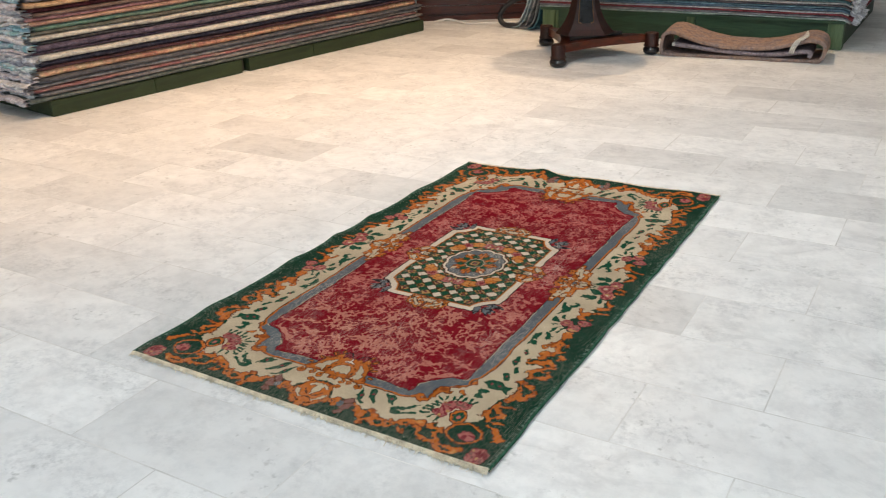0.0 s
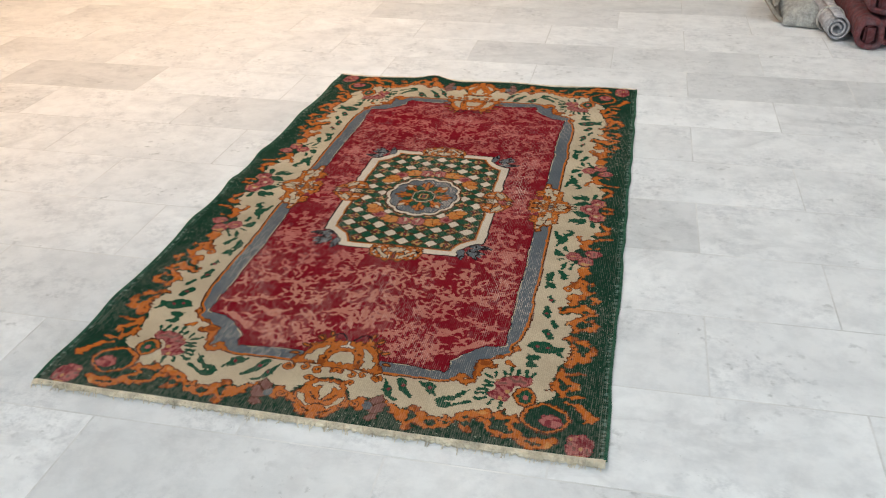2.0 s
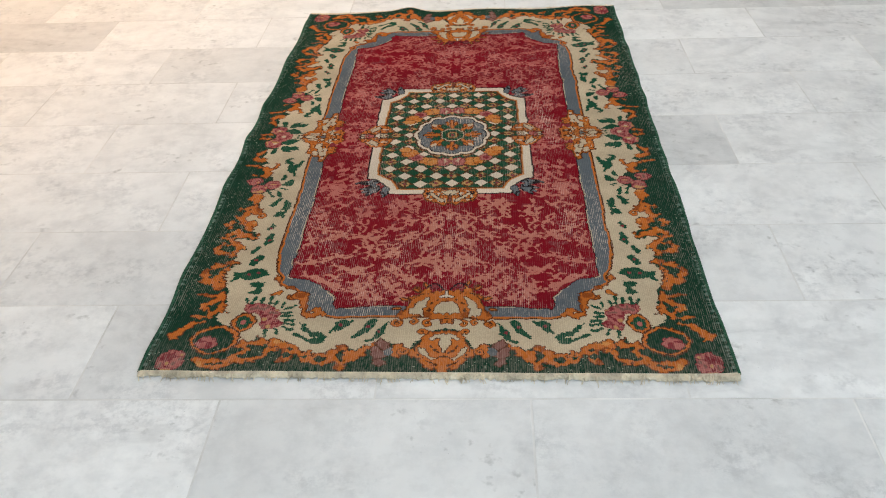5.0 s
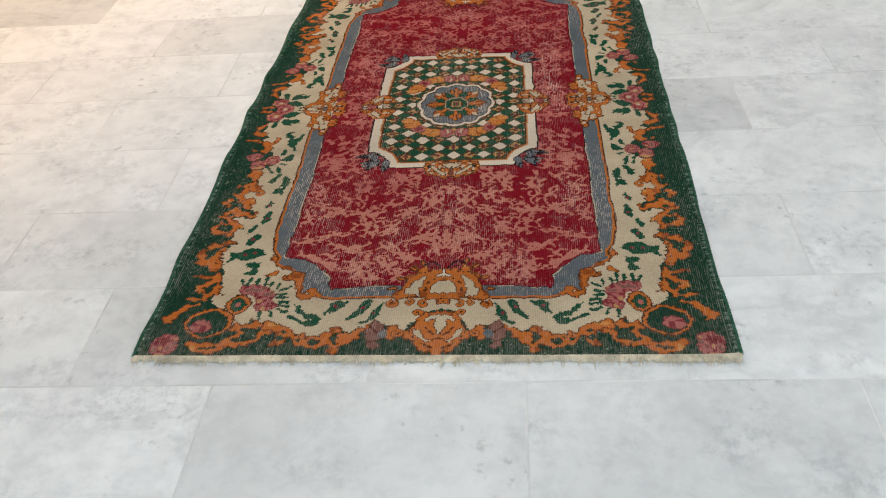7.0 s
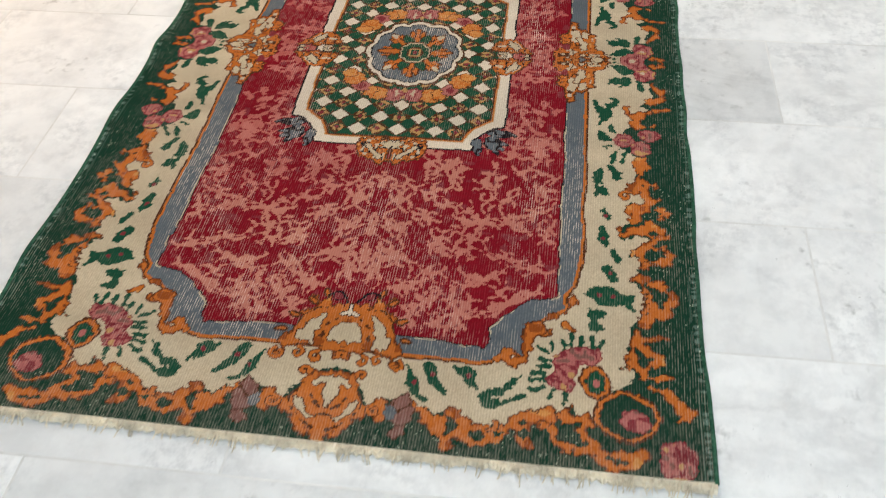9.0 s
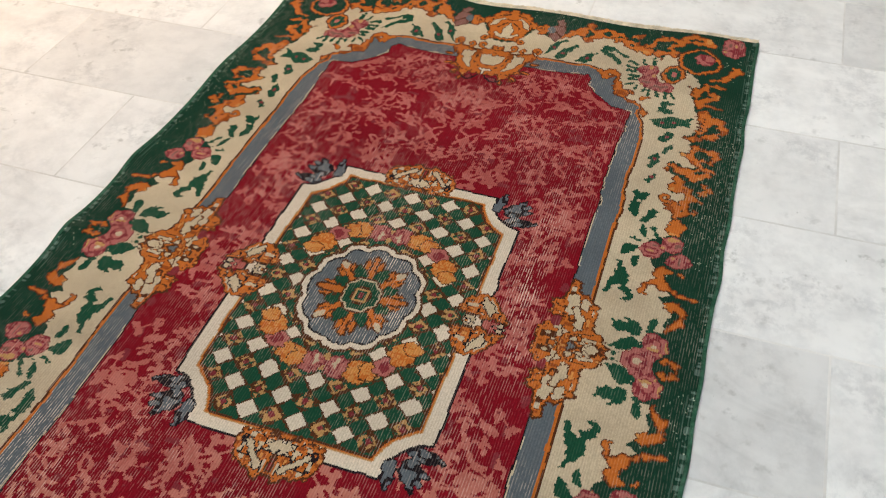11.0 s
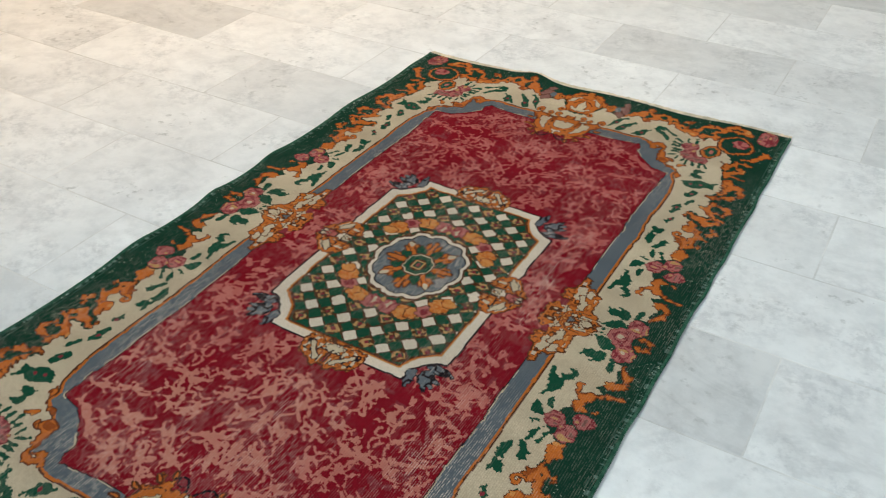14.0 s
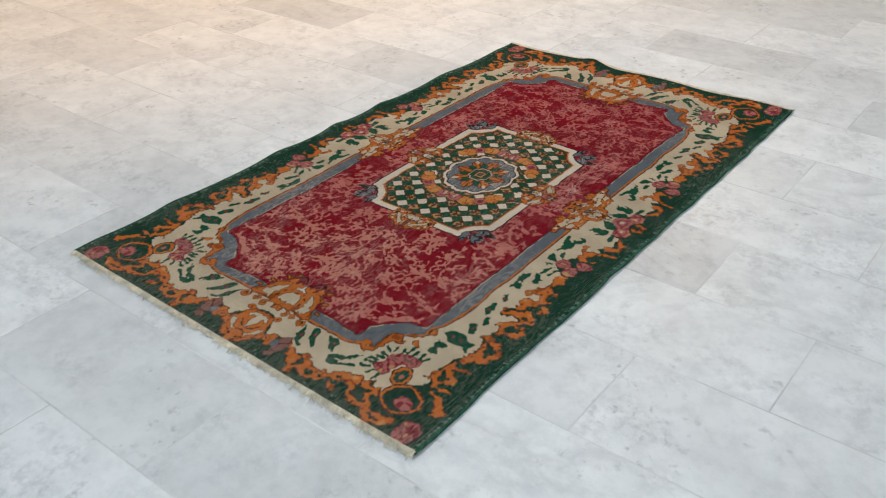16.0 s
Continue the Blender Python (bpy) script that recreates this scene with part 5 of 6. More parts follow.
part("fringe", fringe(0.0, -1), M["fringe"], rug, "frayed cream cotton end")
part("fringe", fringe(2.0, 1), M["fringe"], rug, "frayed cream cotton end")

# ---------- pallets and the long stack of rugs ----------
def pallet(x, y, rz, length, depth, seam):
    """A low green platform of boards; local x runs along its front, y to the back."""
    p = thing("wooden_pallet", x, y, 0, rz)
    tagged(p, "low dark green painted wooden pallet on the floor", "pallet", "green pallets")
    for a, b in ((0.0, seam), (seam + 0.004, length)):
        part("front_board", box(a, b, 0.0, 0.022, 0.002, 0.093, 0.002), M["pallet"], p)
    for a in (0.0, length - 0.022):
        part("end_board", box(a, a + 0.022, 0.023, depth, 0.002, 0.092, 0.002), M["pallet"], p)
    for k in range(5):
        c = 0.1 + k * (depth - 0.3) / 4
        part("deck_board", box(0.024, length - 0.024, c, c + 0.17, 0.070, 0.0925, 0.002), M["green"], p)
    return p


SX, SY, SRZ = -3.262, 1.746, math.degrees(math.atan2(5.118 - 1.746, -2.785 + 3.262))
ux, uy = math.cos(radians(SRZ)), math.sin(radians(SRZ))
pallet(SX, SY, SRZ, 1.425, 1.2, 0.71)
pallet(SX + 1.49 * ux, SY + 1.49 * uy, SRZ, 1.92, 1.2, 0.62)
# block in the gap; its near-black colour paints in the shade between the pallets
gap = thing("spacer_block", SX + 1.43 * ux, SY + 1.43 * uy, 0, SRZ)
tagged(gap, "short block between two pallets, coloured as the shaded gap", "wood block")
part("block", box(0.004, 0.05, 0.05, 0.20, 0.002, 0.09, 0.003), M["shadow_gap"], gap)


def folded_rug(length, depth, thick, z, start, front, seed, pile_m, web_m, label):
    """A folded rug in the stack: two leaves that meet in a round fold at the front, waving along its length, with frayed ends."""
    rs = random.Random(seed)
    ob = thing("folded_rug", SX, SY, 0, SRZ)
    tagged(ob, label, "rug", "folded rugs in the long stack")
    h = thick / 2
    prof = [(depth, h * 0.1), (0.3, h * 0.1), (0.05, h * 0.06)]
    prof += [(0.028 - 0.028 * math.sin(radians(a)) * 1.0, h - h * 0.96 * math.cos(radians(a))) for a in range(15, 180, 15)]
    prof += [(0.05, thick - h * 0.06), (0.3, thick - h * 0.1), (depth, thick - h * 0.1)]
    bm = bmesh.new()
    rows = []
    steps = 56
    for i in range(steps + 1):
        s = start + (length - start) * i / steps
        sag = 0.010 * noise.noise((s * 0.9, seed * 0.05, z)) + 0.005 * noise.noise((s * 3.2, seed, 1)) - 0.028 * max(0, 1 - abs(s - 0.0) / 0.5) * (z - 0.1) * 0.5
        out = front + 0.014 * noise.noise((s * 1.5, seed * 3.1, 4)) + 0.004 * noise.noise((s * 9, seed, 6))
        swell = 1 + 0.16 * noise.noise((s * 4, seed, 8))
        rows.append([bm.verts.new((s, y + out + (0.004 * noise.noise((s * 30, q * 90, seed)) if y < 0.06 else 0), z + sag * min(1, (z - 0.08) * 8) + q * swell)) for y, q in prof])
    for a, b in zip(rows, rows[1:]):
        for k in range(len(a) - 1):
            bm.faces.new((a[k], a[k + 1], b[k + 1], b[k]))
    bm.faces.new(rows[0])
    bm.faces.new(rows[-1][::-1])
    part("weave", bm, pile_m, ob, smooth=True)
    # the end of the web: wavy leaves with a pale frayed lip
    for leafn in (0, 1):
        path = []
        lip = bmesh.new()
        n = 46
        last = None
        for i in range(n + 1):
            y = 0.014 + (depth - 0.034) * i / n
            wave = 0.022 * noise.noise((y * 6, seed * 0.3, leafn * 5)) + 0.010 * noise.noise((y * 17, seed + 3, leafn))
            q = z + thick * (0.28 + 0.46 * leafn) + wave - 0.01 * (z - 0.1)
            ex = start - 0.025 - 0.030 * rs.random() + 0.03 * noise.noise((y * 4, seed, 2))
            t = thick * 0.34
            ring = [lip.verts.new((start + 0.004, y + front, q - t)), lip.verts.new((ex, y + front, q - t * 0.9)), lip.verts.new((ex - 0.006, y + front, q)), lip.verts.new((ex, y + front, q + t * 0.9)), lip.verts.new((start + 0.004, y + front, q + t))]
            if last:
                for k in range(4):
                    lip.faces.new((last[k], last[k + 1], ring[k + 1], ring[k]))
            last = ring
        part("fringe", lip, web_m, ob, "pale frayed end of the web", True)
    return ob


WOOLS = {}


def wool(name, a, b, patch=7.0, share=0.5, grey=0.35, gain=1.3):
    """A wool by two colours, greyed as old dyes are."""
    if name not in WOOLS:
        a, b = ([c * (1 - grey) + grey * sum(q) / 3 for c in q] for q in (a, b))
        WOOLS[name] = textile(name + "_wool", tuple(min(0.9, gain * c) for c in lin(*a)), tuple(min(0.9, gain * c) for c in lin(*b)), patch, share)
    return WOOLS[name]


LAYERS = [("dark_teal", (70, 84, 80), (96, 104, 100), 0.028, "grey"), ("grey", (136, 128, 122), (112, 104, 104), 0.030, "white"), ("brick", (142, 76, 80), (140, 116, 108), 0.020, "grey"),
          ("ash", (150, 142, 134), (124, 112, 110), 0.026, "white"), ("slate", (66, 70, 82), (88, 88, 92), 0.030, "grey"), ("peach", (236, 182, 122), (220, 120, 88), 0.042, "white"),
          ("wine", (84, 40, 48), (56, 34, 46), 0.018, "blue"), ("navy", (48, 46, 66), (70, 60, 74), 0.034, "grey"), ("bone", (192, 186, 172), (166, 160, 150), 0.036, "white"),
          ("plum", (74, 48, 66), (96, 70, 84), 0.022, "grey"), ("violet", (100, 84, 108), (72, 58, 82), 0.034, "blue"), ("ink", (42, 44, 52), (62, 58, 60), 0.022, "grey"),
          ("straw", (188, 182, 166), (160, 154, 142), 0.032, "white"), ("moss", (76, 84, 70), (96, 92, 82), 0.024, "blue"), ("jade", (84, 134, 112), (98, 124, 100), 0.032, "blue"),
          ("sand", (176, 142, 110), (160, 108, 92), 0.026, "white"), ("rosewool", (196, 122, 116), (164, 92, 92), 0.026, "white"), ("earth", (120, 96, 84), (98, 72, 66), 0.020, "grey"),
          ("claret", (110, 34, 40), (88, 30, 36), 0.030, "white"), ("honey", (190, 150, 100), (166, 118, 84), 0.030, "grey"), ("fog", (140, 134, 140), (108, 104, 116), 0.032, "blue"),
          ("clay", (150, 96, 76), (120, 72, 60), 0.030, "white"), ("petrol", (60, 84, 92), (80, 100, 104), 0.030, "blue"), ("oat", (190, 178, 156), (164, 150, 130), 0.034, "white")]
WEBS = {"white": M["fringe_grey"], "grey": textile("slate_web", lin(206, 202, 214), lin(236, 234, 240), 14), "blue": textile("blue_web", lin(160, 212, 224), lin(232, 242, 250), 12)}
z = 0.094
for k, (name, a, b, t, web) in enumerate(LAYERS):
    low = k < 5
    folded_rug(3.37 + 0.05 * math.sin(k * 2.3), 1.13 + 0.05 * math.sin(k * 1.7), t, z, (-0.06 if low else -0.015) + 0.025 * math.sin(k * 1.9) - (0.05 if k == 0 else 0), 0.004 + 0.012 * math.sin(k * 2.9), 100 + k,
               wool(name, a, b), WEBS[web], f"folded {name.replace('wool', '').replace('_', ' ')} wool rug in a tall stack on a pallet")
    z += t + 0.0005

# ---------- the green platform with kilims at the back ----------
bed = thing("display_platform", -1.801, 5.417, 0, 0.5)
tagged(bed, "green painted pine platform carrying a pile of kilims", "platform")
W, D, H = 2.32, 1.9, 0.206
for a in (0.0, W - 0.105):
    part("post", box(a, a + 0.105, 0.0, 0.09, 0.001, H - 0.022, 0.003), M["green_post"], bed, "paler green corner post")
for a, b in ((0.108, 0.135), (1.20, 1.26)):
    part("batten", box(a, b, 0.018, 0.06, 0.001, H - 0.022, 0.002), M["green_post"], bed)
for a, b in ((0.137, 1.196), (1.264, W - 0.108)):
    part("front_panel", box(a, b, 0.022, 0.05, 0.003, H - 0.023, 0.002), M["green"], bed)
for a in (0.012, W - 0.04):
    part("side_panel", box(a, a + 0.028, 0.092, D, 0.003, H - 0.023, 0.002), M["green_y"], bed)
part("top_rim", box(-0.012, W + 0.012, -0.014, D, H - 0.021, H, 0.003), M["green"], bed)

KILIMS = [("kilim_teal", (120, 150, 140), (160, 170, 160), 0.014), ("kilim_grey", (140, 138, 140), (110, 108, 116), 0.014), ("kilim_red", (146, 52, 56), (120, 40, 50), 0.016), ("kilim_white", (206, 200, 190), (170, 160, 156), 0.012),
          ("kilim_blue", (56, 84, 112), (84, 112, 128), 0.020), ("kilim_sky", (104, 148, 160), (70, 110, 130), 0.014), ("kilim_dark", (64, 58, 66), (92, 84, 88), 0.014), ("kilim_pale", (188, 180, 168), (150, 146, 146), 0.016),
          ("kilim_petrol", (48, 96, 108), (80, 120, 124), 0.018), ("kilim_rust", (150, 84, 64), (120, 64, 56), 0.014), ("kilim_ecru", (204, 196, 176), (180, 170, 150), 0.018), ("kilim_navy", (44, 52, 78), (70, 74, 96), 0.020),
          ("kilim_rose", (170, 96, 96), (140, 70, 80), 0.018), ("kilim_smoke", (134, 132, 138), (104, 104, 112), 0.020)]
z = H + 0.001
for k, (name, a, b, t) in enumerate(KILIMS):
    ob = thing("kilim", -1.801, 5.417, 0, 0.5)
    tagged(ob, f"folded {name.split('_')[1]} striped kilim in a pile on the green platform", "kilim", "kilims on the platform")
    rs = random.Random(300 + k)
    bm = bmesh.new()
    rows = []
    over = 0.02 + 0.03 * rs.random()
    for i in range(61):
        x = -0.02 + (W + 0.02 + over) * i / 60
        dip = 0.006 * noise.noise((x * 2.2, k * 1.3, 0)) - 0.035 * max(0, (x - W + 0.03) / 0.08) ** 2
        f = -0.02 + 0.012 * noise.noise((x * 2, k * 2.1, 3)) - 0.006 * k / 14
        rows.append([bm.verts.new((x, f + y, z + dip + q)) for y, q in ((D, 0.001), (0.03, 0.0005), (0.008, t * 0.16), (0, t * 0.5), (0.008, t * 0.84), (0.03, t - 0.0005), (D, t - 0.001))])
    for p, q in zip(rows, rows[1:]):
        for j in range(6):
            bm.faces.new((p[j], p[j + 1], q[j + 1], q[j]))
    bm.faces.new(rows[0])
    bm.faces.new(rows[-1][::-1])
    part("weave", bm, wool(name, a, b, 9.0, gain=1.8), ob, smooth=True)
    bm = bmesh.new()
    x0 = W + over - 0.005
    q = z - 0.035 * max(0, (x0 - W + 0.03) / 0.08) ** 2 + t / 2
    last = None
    for i in range(90):
        y = 0.6 * i / 89
        l = rs.uniform(0.018, 0.055)
        drop = rs.uniform(0.004, 0.03)
        now = [bm.verts.new((x0, y, q - 0.003)), bm.verts.new((x0, y, q + 0.003)), bm.verts.new((x0 + l * 0.6, y, q - 0.3 * drop)), bm.verts.new((x0 + l, y + rs.uniform(-0.006, 0.006), q - drop))]
        if last:
            for j in range(3):
                bm.faces.new((last[j], last[j + 1], now[j + 1], now[j]))
        last = now
    part("fringe", bm, M["fringe_grey"], ob, "knotted pale fringe")
    z += t + 0.0005

# kilims that hang over the platform's end down to the floor
for k, (name, a, b) in enumerate((("drape_petrol", (40, 100, 116), (58, 112, 122)), ("drape_grey", (130, 126, 122), (96, 92, 92)), ("drape_stripe", (170, 164, 156), (84, 84, 92)), ("drape_slate", (78, 128, 140), (160, 166, 166)), ("drape_pale", (206, 206, 206), (104, 150, 164)))):
    ob = thing("hanging_kilim", -1.801, 5.417, 0, 0.5)
    tagged(ob, f"{name.split('_')[1]} kilim hanging over the platform's end to the floor", "kilim", "hanging kilims")
    off = 0.018 + 0.034 * k
    top = 0.30 + 0.02 * k
    path = curve_points([(0.10, top), (0.0, top + 0.004), (-off, top - 0.03), (-off - 0.025, top * 0.55), (-off - 0.035 - 0.012 * k, 0.09), (-off - 0.07 - 0.022 * k, 0.024), (-off - 0.12 - 0.022 * k, 0.014)], 6)
    part("weave", band(path, 0.010, 0.02 + 0.015 * k, 0.75 - 0.04 * k, 22, 0.022, seed=k * 3.7), wool(name, a, b, 16.0), ob, smooth=True)

# ---------- the pedestal table ----------
TX, TY = -1.095, 4.607
table = thing("pedestal_table", TX, TY, 0)
tagged(table, "round walnut pedestal table on a three-cornered base with bun feet", "table")
FEET = [(-0.009, -0.43), (-0.416, 0.26), (0.426, 0.23)]
for fx, fy in FEET:
    f = part("foot", lathe([(0.020, 0.001), (0.040, 0.003), (0.054, 0.014), (0.060, 0.030), (0.055, 0.046), (0.044, 0.054), (0.044, 0.056)], 28, fx, fy), M["ebony"], table, "black turned bun foot", True)
    part("collar", lathe([(0.050, 0.057), (0.056, 0.062), (0.054, 0.070), (0.049, 0.074), (0.049, 0.148), (0.045, 0.154), (0.030, 0.156)], 28, fx, fy), M["walnut"], f, "walnut turned collar", True)


def tri_plate(z0, z1, grow_by, waist):
    """A three-cornered plate with hollow sides."""
    bm = bmesh.new()
    ring = []
    n = len(FEET)
    for i in range(n):
        a, b = Vector(FEET[i]), Vector(FEET[(i + 1) % n])
        for s in range(12):
            t = s / 12
            p = a.lerp(b, t) * grow_by
            ring.append(p * (1 - waist * math.sin(math.pi * t)))
    lo = [bm.verts.new((p.x, p.y, z0)) for p in ring]
    hi = [bm.verts.new((p.x, p.y, z1)) for p in ring]
    for i in range(len(ring)):
        j = (i + 1) % len(ring)
        bm.faces.new((lo[i], lo[j], hi[j], hi[i]))
    bm.faces.new(lo[::-1])
    bm.faces.new(hi)
    return bm


part("base_plate", tri_plate(0.088, 0.143, 0.97, 0.22), M["walnut_bar"], table)
part("moulding", tri_plate(0.1435, 0.170, 0.56, 0.12), M["ebony"], table, "black moulding")


def column():
    """A three-sided flared column."""
    bm = bmesh.new()
    rings = []
    for k in range(15):
        zz = 0.1705 + (0.69 - 0.1705) * k / 14
        t = k / 14
        w = 0.088 + 0.125 * (1 - t) ** 4.5 + 0.05 * max(0, t - 0.8) * 2
        ring = []
        for c in range(3):
            a0 = radians(-122 + 120 * c)
            for da in (-22, 22):
                a = a0 + radians(da)
                ring.append(bm.verts.new((w * math.cos(a), w * math.sin(a), zz)))
        rings.append(ring)
    for lo, hi in zip(rings, rings[1:]):
        for i in range(6):
            bm.faces.new((lo[i], lo[(i + 1) % 6], hi[(i + 1) % 6], hi[i]))
    bm.faces.new(rings[0][::-1])
    bm.faces.new(rings[-1])
    return bm


col_ob = part("column", column(), M["walnut"], table)


def column_panel(side, wide, z0, z1, lift):
    """A tapered panel on one flat of the column."""
    bm = bmesh.new()
    a = radians(-122 + 120 * side + 60)
    n = Vector((math.cos(a), math.sin(a), 0))
    s = Vector((-n.y, n.x, 0))
    rows = []
    for k in range(9):
        zz = z0 + (z1 - z0) * k / 8
        t = (zz - 0.1705) / (0.69 - 0.1705)
        w = 0.088 + 0.125 * (1 - t) ** 4.5 + 0.05 * max(0, t - 0.8) * 2
        d = w * math.cos(radians(38)) + lift
        h = wide * (0.75 + 0.5 * (1 - t) ** 2)
        base = n * d
        rows.append([bm.verts.new((*(base + s * x).xy, zz - (0.012 if (k == 0 and abs(x) < h * 0.5) else 0))) for x in (-h, -h * 0.45, 0, h * 0.45, h)])
    for lo, hi in zip(rows, rows[1:]):
        for i in range(4):
            bm.faces.new((lo[i], lo[i + 1], hi[i + 1], hi[i]))
    res = bmesh.ops.solidify(bm, geom=bm.faces[:], thickness=0.004)
    return bm


for side in range(3):
    inl = part("inlay_line", column_panel(side, 0.050, 0.255, 0.66, 0.004), M["inlay"], col_ob, "pale inlaid border line")
    part("inlay_panel", column_panel(side, 0.046, 0.261, 0.655, 0.0065), M["ebony"], col_ob, "black inlaid panel")
part("tabletop", lathe([(0.22, 0.69), (0.37, 0.70), (0.402, 0.712), (0.41, 0.725), (0.402, 0.742), (0.39, 0.748)], 72), M["walnut"], table)

# ---------- the tied, folded carpet in front of the platform ----------
tied = thing("folded_carpet", -0.06, 5.03, 0, 5.8)
tagged(tied, "worn brown carpet folded and tied with string on the floor", "carpet")
M["carpet"] = textile("faded_brown_carpet", lin(184, 150, 128), lin(156, 138, 134), 9, 0.5)
M["carpet_back"] = textile("mauve_carpet_back", lin(176, 160, 162), lin(128, 116, 124), 30)
outer = curve_points([(0.47, 0.009), (0.2, 0.0095), (-0.1, 0.0095), (-0.48, 0.010), (-0.545, 0.03), (-0.555, 0.09), (-0.535, 0.152), (-0.47, 0.168), (-0.38, 0.142), (-0.22, 0.100), (0.0, 0.079), (0.2, 0.088), (0.34, 0.122), (0.44, 0.148), (0.515, 0.128), (0.535, 0.07), (0.52, 0.024)], 6, True)
part("outer_fold", band(outer, 0.024, -0.17, 0.22, 16, 0.020, True, 2.0), M["carpet"], tied, smooth=True)
inner = curve_points([(-0.455, 0.082), (-0.40, 0.074), (-0.2, 0.056), (0.05, 0.042), (0.26, 0.047), (0.40, 0.072), (0.45, 0.062), (0.44, 0.034)], 6)
part("inner_fold", band(inner, 0.026, -0.16, 0.21, 14, 0.010, False, 5.0), M["carpet_back"], tied, "greyish mauve inner leaf", True)
part("web_end", tube(curve_points([(-0.462, -0.165, 0.082), (-0.466, 0.0, 0.086), (-0.46, 0.2, 0.082)], 6), 0.013, 8), M["string"], tied, "frayed white end", True)
for k in range(3):
    loop = curve_points([(0.315 + 0.012 * k, -0.172, 0.062), (0.325 + 0.012 * k, -0.188, 0.10), (0.352 + 0.014 * k, -0.175, 0.146 + 0.004 * k), (0.39 + 0.014 * k, -0.10, 0.165), (0.40, 0.1, 0.166)], 6)
    part("string", tube(loop, 0.0055, 6), M["string"], tied, smooth=True)
part("knot", tube(curve_points([(0.36, -0.178, 0.148), (0.40, -0.186, 0.168), (0.418, -0.178, 0.182), (0.408, -0.17, 0.170), (0.385, -0.178, 0.152)], 6), 0.0065, 6), M["string"], tied, smooth=True)

# ---------- rugs on the floor at the east side ----------
M["beige"] = textile("beige_rug", lin(194, 180, 162), lin(176, 162, 146), 8)
M["beige_back"] = textile("grey_beige_back", lin(204, 200, 190), lin(182, 178, 170), 10)
M["grey_roll"] = textile("grey_roll", lin(200, 194, 192), lin(222, 216, 216), 9)
M["red_rug"] = textile("red_patterned_rug", lin(140, 78, 78), lin(112, 92, 96), 24, 0.54)
beige = thing("folded_beige_rug", 1.27, 3.12, 0, -14)
tagged(beige, "beige worn rug folded in layers on the floor", "rug", "rugs along the east side")
path = curve_points([(0.0, 0.012), (-0.08, 0.013), (-0.115, 0.04), (-0.15, 0.09), (-0.18, 0.130), (-0.168, 0.143), (-0.14, 0.12), (-0.11, 0.075)], 6)
part("standing_leaf", band(path, 0.018, 0.0, 0.55, 14, 0.012, seed=1.2), M["beige"], beige, smooth=True)
nose = curve_points([(-0.062, 0.010), (-0.072, 0.045), (-0.03, 0.092), (0.02, 0.112), (0.06, 0.108), (0.088, 0.075), (0.094, 0.012)], 6)
bm = bmesh.new()
rows = [[bm.verts.new((q[0] * (0.9 + 0.1 * f) + 0.004 * (1 - f) - 0.40 * max(0, y), y + 0.02 * noise.noise((q[0] * 14, q[1] * 9, 2)), 0.004 + (q[1] - 0.004) * f * (1 + 0.10 * noise.noise((q[0] * 9, y * 5, 5))))) for q in nose]
        for y, f in ((-0.055, 0.06), (-0.045, 0.30), (-0.028, 0.58), (-0.005, 0.80), (0.03, 0.94), (0.08, 1.0), (0.3, 1.02), (0.55, 0.97))]
for a, b in zip(rows, rows[1:]):
    for k in range(len(a) - 1):
        bm.faces.new((a[k], b[k], b[k + 1], a[k + 1]))
bm.faces.new(rows[0])
bm.faces.new(rows[-1][::-1])
bmesh.ops.recalc_face_normals(bm, faces=bm.faces[:])
part("draped_leaf", bm, M["beige_back"], beige, "paler grey back of the rug draped to the floor", True)
small = thing("small_rolled_rug", 1.205, 3.27, 0.0, -14)
tagged(small, "small beige roll tied with white string on a folded rug", "rug", "rugs along the east side")
part("roll", tube([(0.005, 0.0, 0.130), (0.004, 0.25, 0.135), (0.0, 0.5, 0.133)], 0.032, 18), M["beige"], small, smooth=True)
part("string", tube([(0.005 + 0.034 * math.cos(a), 0.05, 0.130 + 0.034 * math.sin(a)) for a in np.linspace(0, 6.2832, 25)], 0.005, 6), M["string"], small, smooth=True)


def rolled(name, x, y, z, rz, radius, length, turns, material, label, tie=None):
    """A rug rolled to a spiral, seen from its end."""
    ob = thing(name, x, y, z, rz)
    tagged(ob, label, "rug", "rugs along the east side")
    sp = [(r * math.cos(a), radius + r * math.sin(a)) for a, r in ((2 * math.pi * turns * k / 70, radius * (0.25 + 0.68 * k / 70)) for k in range(71))]
    part("roll", band(sp, radius * 0.14, 0, length, 10, 0.004, seed=x), material, ob, smooth=True)
    if tie:
        part("string", tube([(1.03 * radius * math.cos(a), tie, radius + 1.03 * radius * math.sin(a)) for a in np.linspace(0, 6.2832, 29)], 0.0045, 6), M["string"], ob, smooth=True)
    return ob


